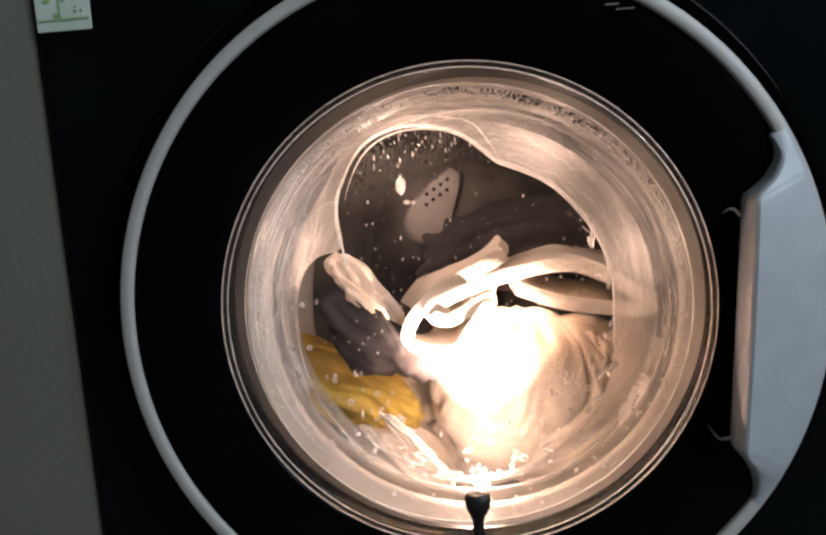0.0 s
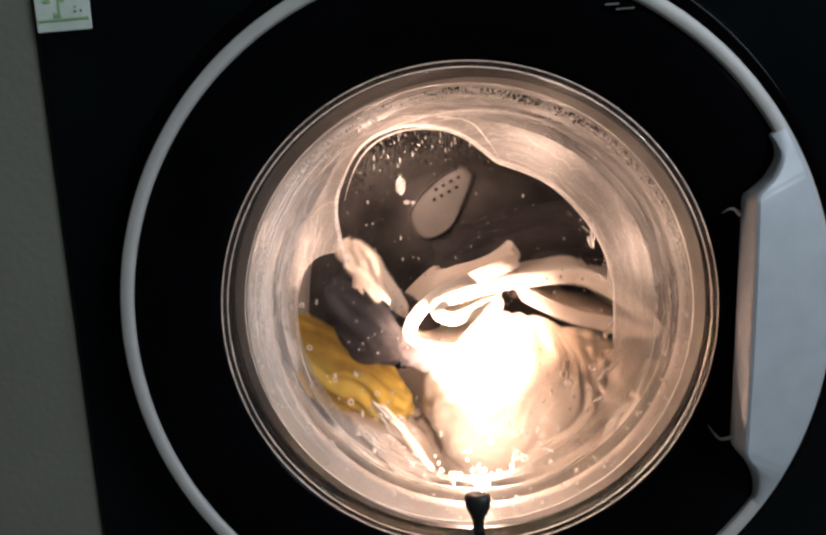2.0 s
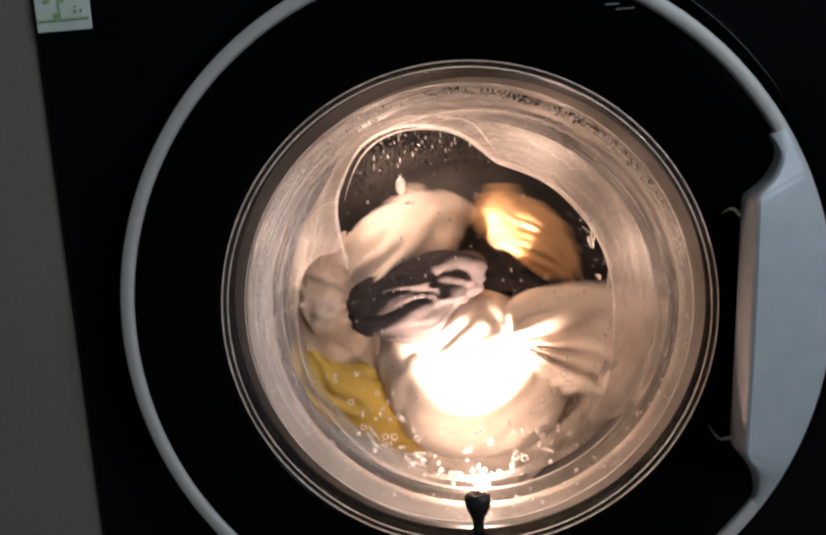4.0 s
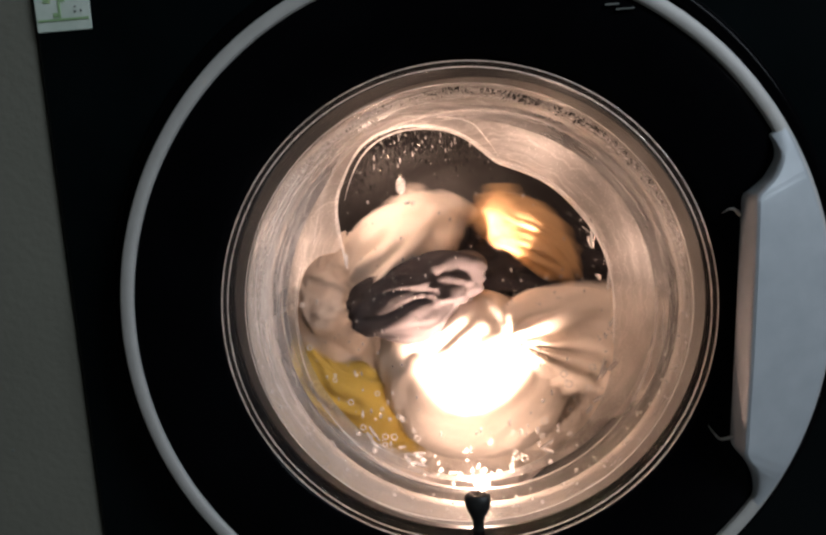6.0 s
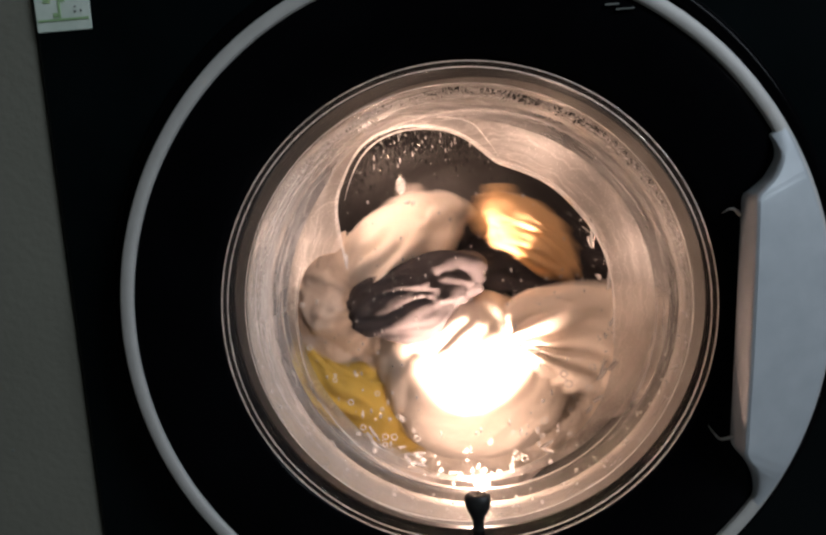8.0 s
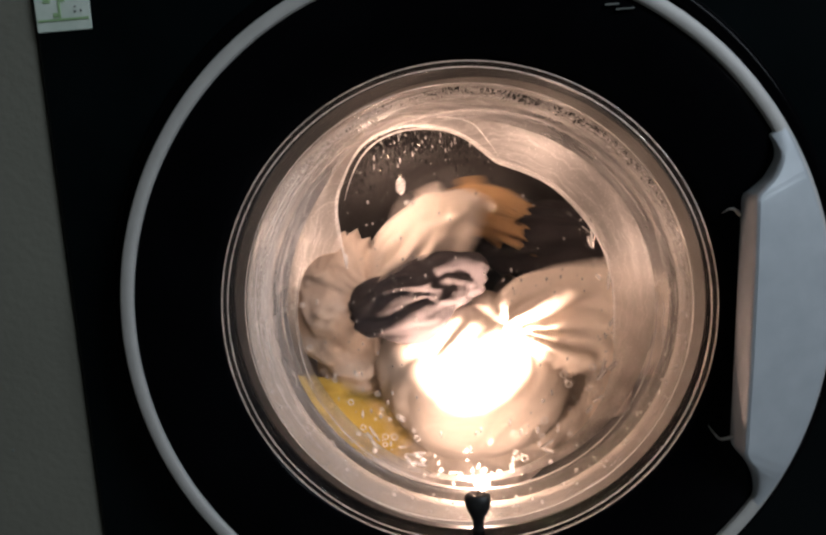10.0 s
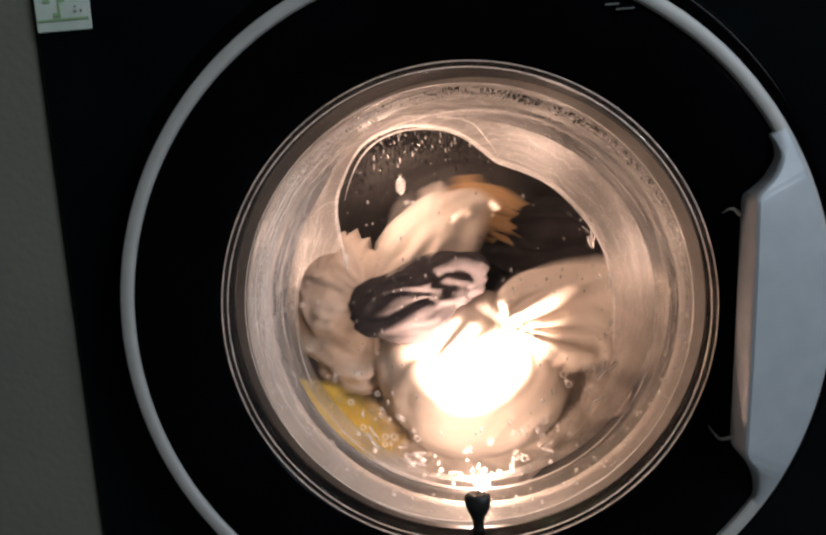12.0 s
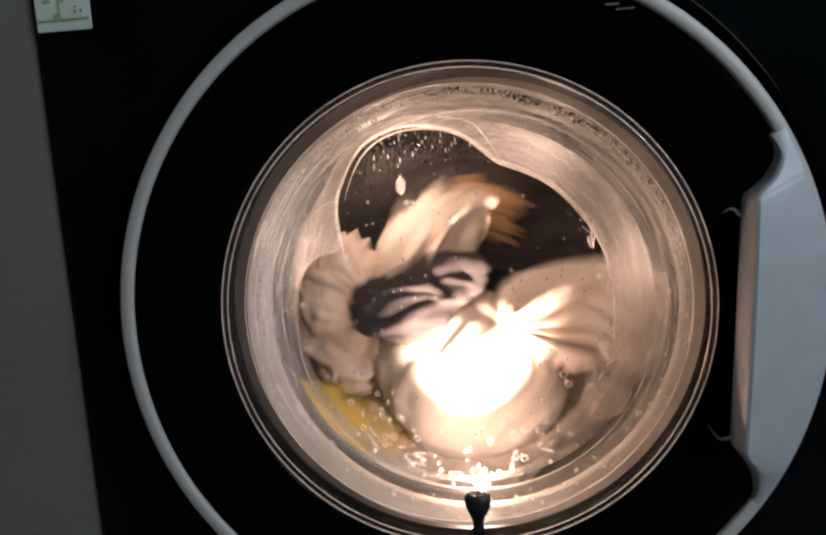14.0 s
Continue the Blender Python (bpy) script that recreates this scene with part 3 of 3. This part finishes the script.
# ---- water and suds on the glass ----
def beads(name, spots, mat, label, parent=None):
    """Many small flattened drops: (place, radius, stretch along z)."""
    base = bmesh.new()
    bmesh.ops.create_icosphere(base, subdivisions=1, radius=1)
    bv = [v.co.copy() for v in base.verts]
    bf = [tuple(v.index for v in f.verts) for f in base.faces]
    base.free()
    verts, faces = [], []
    for p, r, stretch in spots:
        k = len(verts)
        verts += [Vector((p[0] + v.x * r, p[1] + v.y * r * 0.6, p[2] + v.z * r * stretch)) for v in bv]
        faces += [tuple(k + i for i in f) for f in bf]
    ob = obj(name, verts, faces, mat, parent, True)
    ob.visible_shadow = False
    return tagged(ob, label, kind="stuff")


rng = random.Random(4)


def pane_point(a, f):
    e = window_edge(a)
    c = Vector((-0.015, 0.094, ZC - 0.03))
    p = c.lerp(e, f)
    p.y = 0.094 - 0.006 * f * f - 0.0006
    return p


spots = []
for _ in range(190):
    a, f = rng.uniform(0, 360), math.sqrt(rng.uniform(0.0, 0.95))
    spots.append((pane_point(a, f), rng.choice((0.0003, 0.0004, 0.0005, 0.0007, 0.0011)), rng.uniform(1.0, 2.2)))
for _ in range(60):
    a, f = rng.uniform(-70, 40), rng.uniform(0.9, 0.99)
    spots.append((pane_point(a, f), rng.uniform(0.0003, 0.0009), 1.3))
for _ in range(150):
    a, f = rng.choice((rng.uniform(120, 215), rng.uniform(-5, 70), rng.uniform(60, 180))), math.sqrt(rng.uniform(0.03, 0.9))
    spots.append((pane_point(a, f), 0.00026 + 0.0008 * rng.random() ** 3, rng.uniform(1.0, 1.9)))
beads("pane_water", spots, DROP, "small water drops on the clear glass", door)
spots = []
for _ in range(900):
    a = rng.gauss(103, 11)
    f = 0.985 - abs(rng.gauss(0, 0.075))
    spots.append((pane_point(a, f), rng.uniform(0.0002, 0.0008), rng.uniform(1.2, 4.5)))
beads("hump_condensation", spots[:70], DROP, "pale condensation drips under the hump", door)
# most drips are coloured near-black, so the hump's dark texture is painted in
beads("hump_shade_streaking", spots[70:], NEAR_BLACK, "wet drips under the hump, their shade in the colour", door)


def wall_point(a, y):
    r, cx, cz = 0.1622 + 0.03 * (y - 0.01), -0.0034, ZC - 0.0135 - 0.185 * (y - 0.012)
    return Vector((cx + r * math.cos(radians(a)), y, cz + r * math.sin(radians(a))))


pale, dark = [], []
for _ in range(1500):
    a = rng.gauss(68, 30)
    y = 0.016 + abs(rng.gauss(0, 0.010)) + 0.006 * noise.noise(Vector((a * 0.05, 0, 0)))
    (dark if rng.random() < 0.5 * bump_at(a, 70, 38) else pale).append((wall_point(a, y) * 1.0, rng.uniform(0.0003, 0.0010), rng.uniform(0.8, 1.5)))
for _ in range(700):
    pale.append((wall_point(rng.uniform(110, 185), rng.uniform(0.01, 0.06)), rng.uniform(0.0003, 0.0009), 1.0))
for _ in range(160):
    pale.append((wall_point(rng.uniform(190, 350), rng.uniform(0.005, 0.07)), rng.uniform(0.0005, 0.0016), 1.0))
beads("wall_condensation", pale, DROP, "pale condensation drops on the bowl wall", door)
# the dark that clear drops show is put into an opaque colour
beads("shade_condensation", dark, NEAR_BLACK, "condensation drops on the bowl wall, their shade in the colour", door)
spots = []
for _ in range(48):
    a = rng.gauss(268, 16)
    spots.append((Vector((-0.0027 + 0.150 * math.cos(radians(a)), 0.0795 + rng.uniform(-0.006, 0.004), ZC - 0.0254 + (0.150 + rng.uniform(-0.012, 0.004)) * math.sin(radians(a)))), rng.choice((0.0005, 0.0007, 0.0010, 0.0016, 0.0027)), rng.uniform(0.6, 1.6)))
beads("splashed_foam", spots, DROP, "white suds splashed at the foot of the bowl", door)
for k in range(46):
    a0, span = rng.uniform(15, 185), rng.uniform(12, 55)
    y = rng.uniform(0.02, 0.079)
    wob = rng.uniform(0, 9)
    line = []
    for q in range(int(span / 1.5) + 3):
        a = a0 + q * 1.5
        yy = y + 0.0035 * noise.noise(Vector((a * 0.045, wob, 0)))
        p = wall_point(a, min(yy, 0.06))
        if yy > 0.06:
            f = (yy - 0.06) / 0.02
            p = Vector((-0.003, yy, ZC - 0.0245)) + (p - Vector((-0.003, p.y, ZC - 0.0225))) * (1 - 0.055 * f)
        line.append(p + Vector((0, -0.001, 0)))
    o = tube("suds_streak", line, lambda t: 0.00012 + 0.0004 * math.sin(math.pi * t), DROP, door, 5)
    o.visible_shadow = False
spots = []
for _ in range(34):
    a, f = rng.uniform(225, 318), rng.uniform(0.72, 0.97)
    spots.append((pane_point(a, f), rng.uniform(0.0007, 0.0019), rng.uniform(1.2, 2.6)))
beads("splash_water", spots, DROP, "larger splashed drops low on the glass", door)


def on_glass(name, lines, mat, label):
    """Thin wet lines that lie on the glass, joined: each a list of places and a radius."""
    verts, faces = [], []
    for line, radius in lines:
        n, base = len(line), len(verts)
        for i, p in enumerate(line):
            d = (line[min(i + 1, n - 1)] - line[max(i - 1, 0)]).normalized()
            u = d.cross(Vector((0, 1, 0))).normalized()
            r = radius * (0.35 + 0.65 * math.sin(math.pi * (i + 0.5) / n)) if (line[0] - line[-1]).length > 1e-6 else radius
            verts += [p + u * r, p + Vector((0, -0.5 * r, 0)), p - u * r, p + Vector((0, 0.5 * r, 0))]
        for i in range(n - 1):
            for q in range(4):
                faces.append((base + 4 * i + q, base + 4 * i + (q + 1) % 4, base + 4 * i + 4 + (q + 1) % 4, base + 4 * i + 4 + q))
    ob = obj(name, verts, faces, mat, door, True)
    ob.visible_shadow = False
    return tagged(ob, label, kind="stuff")


lines = []
for _ in range(30):
    c, r = pane_point(rng.choice((rng.uniform(205, 262), rng.uniform(278, 330), rng.uniform(170, 350))), rng.uniform(0.74, 0.98)), rng.uniform(0.0012, 0.0028)
    lines.append(([c + Vector((r * math.cos(q * math.pi / 7), -0.0006, r * math.sin(q * math.pi / 7))) for q in range(15)], 0.0005))
on_glass("soap_bubble_foam", lines, BEAD, "round soap bubbles clinging low on the glass")
lines = []
for _ in range(26):
    a, f, span = rng.choice((rng.uniform(222, 320), rng.uniform(-45, 30))), rng.uniform(0.93, 1.0), rng.uniform(2, 7)
    lean = rng.uniform(-0.05, 0.05)
    lines.append(([pane_point(a + span * q / 5, f + lean * q / 5) for q in range(6)], rng.uniform(0.0007, 0.0022)))
on_glass("smeared_foam", lines, DROP, "pale suds smeared along the edge of the glass")
# pale beads modelled in place of a lamp's reflection in the glass
beads("glint_water", [((-0.0533, 0.0905, ZC + 0.0795), 0.0050, 1.7), ((-0.0490, 0.0905, ZC + 0.0655), 0.0032, 0.7), ((-0.0435, 0.0905, ZC + 0.0650), 0.0028, 0.6), ((-0.1035, 0.0880, ZC + 0.020), 0.0016, 4.0)], BEAD, "large pale drops that stand for glints on the glass", door)

# ---- energy sticker on the front ----
PAPER = plain("pale green printed paper", (0.42, 0.50, 0.43), (0.60, 0.66, 0.60), 0.6, scale=45, relief=0.0001)
GREEN = plain("faded green print", (0.20, 0.34, 0.16), (0.30, 0.44, 0.24), 0.6, scale=60)
INK = plain("grey print", (0.08, 0.09, 0.08), (0.14, 0.15, 0.14), 0.6, scale=60)
bm = bmesh.new()
box(bm, -0.297, -0.2565, -0.0012, -0.0002, ZC + 0.2065, ZC + 0.268)
sticker = bevel(part("paper_sticker", bm, PAPER, None, smooth=False), 0.0006, 2)
tagged(sticker, "pale green printed paper sticker on the machine front", "sticker")
for name, mat, x0, x1, z0, z1 in (("green_band", GREEN, -0.2955, -0.258, 0.2135, 0.2150), ("green_stalk", GREEN, -0.2795, -0.2780, 0.2150, 0.2330), ("green_leaf", GREEN, -0.2900, -0.2850, 0.2262, 0.2320), ("green_leaf", GREEN, -0.2835, -0.2800, 0.2160, 0.2190), ("green_leaf", GREEN, -0.2775, -0.2745, 0.2262, 0.2285),
                                  ("grey_dot", INK, -0.2680, -0.2668, 0.2185, 0.2197), ("grey_dot", INK, -0.2635, -0.2623, 0.2190, 0.2202), ("grey_dot", INK, -0.2675, -0.2665, 0.2220, 0.2230)):
    bm = bmesh.new()
    box(bm, x0, x1, -0.0019, -0.0010, ZC + z0, ZC + z1)
    part(name, bm, mat, sticker, smooth=False)


# faint print at the top of the door, a chip in the wall's paint
for x0, x1, z0, z1 in ((0.0945, 0.1030, 0.1868, 0.1878), (0.1010, 0.1125, 0.1836, 0.1844)):
    bm = bmesh.new()
    box(bm, x0, x1, -0.0352, -0.0330, ZC + z0, ZC + z1)
    part("printed_mark", bm, INK, door, smooth=False)
chip = beads("paint_chip", [((-0.3676, 0.0058, ZC - 0.1069), 0.0012, 1.3)], INK, "small dark chip in the wall paint")
chip["category"] = "stain"


# ---- laundry ----
def wad(name, size, seed, mat, depth=0.012, lines=3.0, pinch=None, level=5, ragged=0.25, label="", category="laundry"):
    """Wet cloth drawn together: a soft flat heap with long folds that run along it, or fan out from a pinch."""
    bm = bmesh.new()
    bmesh.ops.create_icosphere(bm, subdivisions=level, radius=1)
    o = Vector((seed * 7.3, seed * 3.1, seed * 5.7))
    for v in bm.verts:
        p = v.co.copy()
        wander = Vector((noise.noise(p * 1.3 + o), noise.noise(p * 1.3 - o), noise.noise(p * 1.1 + o * 2)))
        if pinch:
            d = Vector((p.x - pinch[0], p.z - pinch[1]))
            a = math.atan2(d.y, d.x) + 0.45 * wander.x + 0.5 * d.length
            q = Vector((math.cos(a) * lines, math.sin(a) * lines, d.length * 0.6 + p.y * 0.8))
        else:
            q = Vector((p.x * 0.7 + 0.4 * wander.y, p.y * 1.4, (p.z + 0.35 * wander.x + 0.3 * p.x * p.x) * lines))
        big = noise.noise(p * 0.9 + o)
        fold = 2.2 * abs(noise.noise(q + o)) + 0.9 * abs(noise.noise(q * 2.3 - o))
        out = Vector((p.x / size[0], p.y / size[1], p.z / size[2])).normalized()
        k = 0.86 + ragged * big + 0.12 * wander.z
        v.co = Vector((p.x * size[0] * k, p.y * size[1] * (0.9 + 0.3 * big), p.z * size[2] * k)) + out * depth * (fold - 0.7)
    return tagged(part(name, bm, mat, None), label, category, "laundry in the drum")


def towel(name, path, y0, y1, thick, seed, mat, label, category="towel"):
    """A towel folded on itself, seen on its folded edges: a winding strip that reaches back into the drum."""
    line = spline(path, 12)
    n, m = len(line), 14
    verts, faces = [], []
    o = Vector((seed * 2.7, seed * 4.1, 0))
    for j in range(m + 1):
        f = j / m
        for i, p in enumerate(line):
            w = Vector((noise.noise(Vector((i * 0.05, f * 2.2, 1)) + o), 0, noise.noise(Vector((i * 0.05, f * 2.2, 7)) + o))) * (0.004 + 0.022 * f)
            y = y0 + (y1 - y0) * f + 0.010 * noise.noise(Vector((i * 0.09, 3, 2)) + o)
            verts.append(Vector((p[0], y, p[1])) + w)
    for j in range(m):
        for i in range(n - 1):
            faces.append((j * n + i, j * n + i + 1, (j + 1) * n + i + 1, (j + 1) * n + i))
    ob = obj(name, verts, faces, mat)
    s = ob.modifiers.new("thickness", "SOLIDIFY")
    s.thickness, s.offset = thick, 0
    b = ob.modifiers.new("round", "BEVEL")
    b.width, b.segments, b.limit_method, b.angle_limit = thick * 0.42, 3, "ANGLE", radians(50)
    return tagged(ob, label, category, "laundry in the drum")


# each: thing, resting place and tilt, its places at the four quarters of a turn, the turn of its length at the half, whether it rolls over or only rocks
LAUNDRY = []


def put(ob, rest, tilt, round_trip, face, rolls=True, drift=(0, 0, 0)):
    """drift: how far its round has crept by the last third of the clip."""
    LAUNDRY.append((ob, rest, tilt, round_trip, face, rolls, drift))


s_path = [(0.0376, 0.0085), (-0.0061, -0.0121), (-0.0458, -0.0357), (-0.0593, -0.0654), (-0.0179, -0.0764), (0.0022, -0.0568), (0.0198, -0.0325), (-0.0219, -0.0487), (-0.0312, -0.036), (0.0419, -0.0111), (0.0987, -0.0103), (0.1595, -0.0508), (0.1500, -0.0560), (0.1120, -0.0480), (0.0720, -0.0350), (0.0445, -0.0235)]
s_path = [(x - 0.03, z + 0.045) for x, z in s_path]
put(towel("folded_towel", s_path, -0.02, 0.11, 0.0128, 3, CREAM, "cream terry towel folded back on itself in the wash"), (0.030, 0.158, -0.044), 0,
    [(0.016, 0.250, -0.129), (-0.025, 0.250, -0.139), (-0.027, 0.215, -0.094), (-0.005, 0.235, -0.100)], 150)
put(wad("bath_towel", (0.112, 0.058, 0.100), 2, CREAM, 0.0055, 2.6, (0.1, 1.5), 6, 0.12, label="wadded cream terry bath towel, wet"), (0.045, 0.214, -0.149), 0,
    [(-0.004, 0.210, -0.124), (-0.009, 0.212, -0.122), (-0.010, 0.210, -0.124), (-0.004, 0.210, -0.122)], 180)
put(wad("blanket", (0.170, 0.042, 0.100), 31, CREAM, 0.014, 2.6, (-0.3, 0.1), 5, label="large cream fleece blanket packed behind the load"), (0.007, 0.300, -0.226), 0,
    [(0.008, 0.250, -0.182), (-0.010, 0.250, -0.188), (-0.010, 0.250, -0.188), (0.003, 0.255, -0.166)], 0, False)
put(wad("dark_jersey", (0.080, 0.030, 0.044), 5, DARK, 0.007, 2.4, None, 5, 0.35, label="dark plum-grey jersey top, wet and crumpled"), (-0.098, 0.180, -0.055), 48,
    [(-0.065, 0.186, -0.037), (-0.055, 0.190, -0.042), (-0.094, 0.235, 0.008), (-0.026, 0.240, -0.066)], 12, False)
put(wad("yellow_shirt", (0.092, 0.024, 0.048), 8, YELLOW, 0.006, 3.4, None, 5, label="bright yellow cotton shirt, crumpled"), (-0.135, 0.218, -0.125), 30,
    [(-0.132, 0.215, -0.144), (-0.108, 0.215, 0.005), (0.057, 0.240, 0.010), (0.111, 0.205, -0.109)], 36, True, (-0.048, -0.012, -0.014))
put(wad("beige_shirt", (0.090, 0.034, 0.046), 11, CREAM, 0.010, 3.2, None, 5, 0.3, label="pale beige cotton shirt, wet and creased"), (-0.102, 0.240, -0.214), 42,
    [(-0.072, 0.218, 0.013), (0.031, 0.225, -0.026), (0.108, 0.185, -0.103), (-0.111, 0.195, -0.141)], -48, True, (0.034, 0.004, 0.002))
put(wad("tan_cloth", (0.074, 0.018, 0.030), 14, ORANGE, 0.008, 3.0, None, 5, label="tan orange cotton cloth"), (-0.002, 0.305, -0.036), -70,
    [(0.063, 0.224, 0.021), (0.135, 0.245, -0.075), (0.025, 0.280, -0.200), (-0.077, 0.290, 0.005)], 44, True, (-0.020, 0.070, 0.010))
put(wad("cream_sock", (0.044, 0.009, 0.014), 17, BEIGE, 0.006, 2.6, None, 5, 0.7, label="small beige cream sock, wet and crumpled"), (-0.095, 0.160, -0.019), 55,
    [(0.098, 0.215, -0.089), (-0.004, 0.215, -0.169), (-0.113, 0.205, -0.082), (-0.022, 0.235, 0.008)], 30)
put(wad("cream_sheet", (0.105, 0.046, 0.068), 21, CREAM, 0.009, 2.4, (0.9, 0.0), 6, 0.22, label="cream cotton sheet wound round itself"), (0.126, 0.235, -0.141), 20,
    [(0.122, 0.190, -0.089), (0.024, 0.215, -0.170), (-0.123, 0.192, -0.056), (0.005, 0.285, -0.017)], 5, True, (0.0, 0.0, 0.018))
put(wad("plum_trousers", (0.130, 0.036, 0.060), 24, DARK, 0.011, 3.2, None, 5, label="dark plum trousers at the back of the drum"), (0.054, 0.262, 0.001), -6,
    [(0.091, 0.272, -0.020), (0.047, 0.230, 0.016), (0.096, 0.255, 0.011), (0.043, 0.275, 0.058)], 36, False, (0.012, 0.030, 0.016))
put(wad("cream_strap", (0.044, 0.005, 0.0075), 27, CREAM, 0.002, 2.0, None, 4, 0.3, label="narrow cream cloth strap hanging at the glass", category="strap"), (-0.067, 0.128, -0.155), 50,
    [(0.052, 0.225, -0.175), (-0.082, 0.225, -0.152), (-0.075, 0.225, -0.060), (0.057, 0.225, -0.044)], 20)
put(wad("pillowcase", (0.066, 0.040, 0.100), 41, BEIGE, 0.012, 2.6, (0.8, 0.2), 5, 0.2, label="pale beige cotton pillowcase, wet and wrung"), (-0.043, 0.285, -0.225), 60,
    [(-0.135, 0.235, -0.053), (-0.099, 0.265, -0.008), (-0.088, 0.272, 0.031), (-0.114, 0.240, -0.027)], 12, False)


# ---- what moves ----
HUB = Vector((-0.010, 0.0, -0.080))     # middle of the tumbling load, below the drum's axis


def smooth(a, b, t):
    u = min(1, max(0, (t - a) / (b - a)))
    return u * u * (3 - 2 * u)


def turned(t):
    """Degrees that the drum has turned clockwise: at rest until 2 s, then one turn a second."""
    if t <= 2.0:
        return -3.0 + 3.0 * smooth(0.0, 1.6, t) + 4.0 * smooth(1.7, 2.0, t)
    if t <= 2.5:
        u = (t - 2.0) / 0.5
        return 1.0 + 139.0 * (0.45 * u + 0.55 * u * u)
    return 140.0 + 360.0 * (t - 2.5)


def on_round(places, t):
    """Place on a closed round of four stations, one round a second."""
    u = (t % 1.0) * 4
    k, f = int(u), u - int(u)
    a, b, c, d = (Vector(places[(k + i) % 4]) for i in (-1, 0, 1, 2))
    return 0.5 * (2 * b + (c - a) * f + (2 * a - 5 * b + 4 * c - d) * f * f + (3 * b - a - 3 * c + d) * f ** 3)


def lag(t):
    """Seconds by which the load falls behind the drum as it slips."""
    return 0.02 * smooth(7.0, 10.5, t)


def motions():
    times = [0.0, 0.5, 1.0, 1.5, 1.8] + [2.0 + 0.1 * i for i in range(121)]
    walk(drum, [(t, Matrix.Translation(AX) @ pose(0, 0, 0, 0, turned(t), 0)) for t in times])
    for ob, rest, tilt, places, face, rolls, drift in LAUNDRY:
        still = Vector(rest) - HUB
        spin = (face - tilt - 140.0 + 180) % 360 - 180
        rows = []
        for t in times:
            w = smooth(2.1, 2.5, t)
            a = radians(turned(t))
            swung = HUB + Vector((still.x * math.cos(a) + still.z * math.sin(a), still.y, still.z * math.cos(a) - still.x * math.sin(a)))
            p = swung.lerp(on_round(places, t - lag(t)), w) + Vector(drift) * smooth(8.5, 10.5, t)
            if rolls:
                roll = tilt + turned(t) - 360 * lag(t) + w * spin
            else:
                roll = tilt + (face - tilt) * w - 22 * w * math.cos(2 * math.pi * t)
            rows.append((t, pose(p.x, p.y, ZC + p.z, 0, roll, 0)))
        walk(ob, rows)


motions()
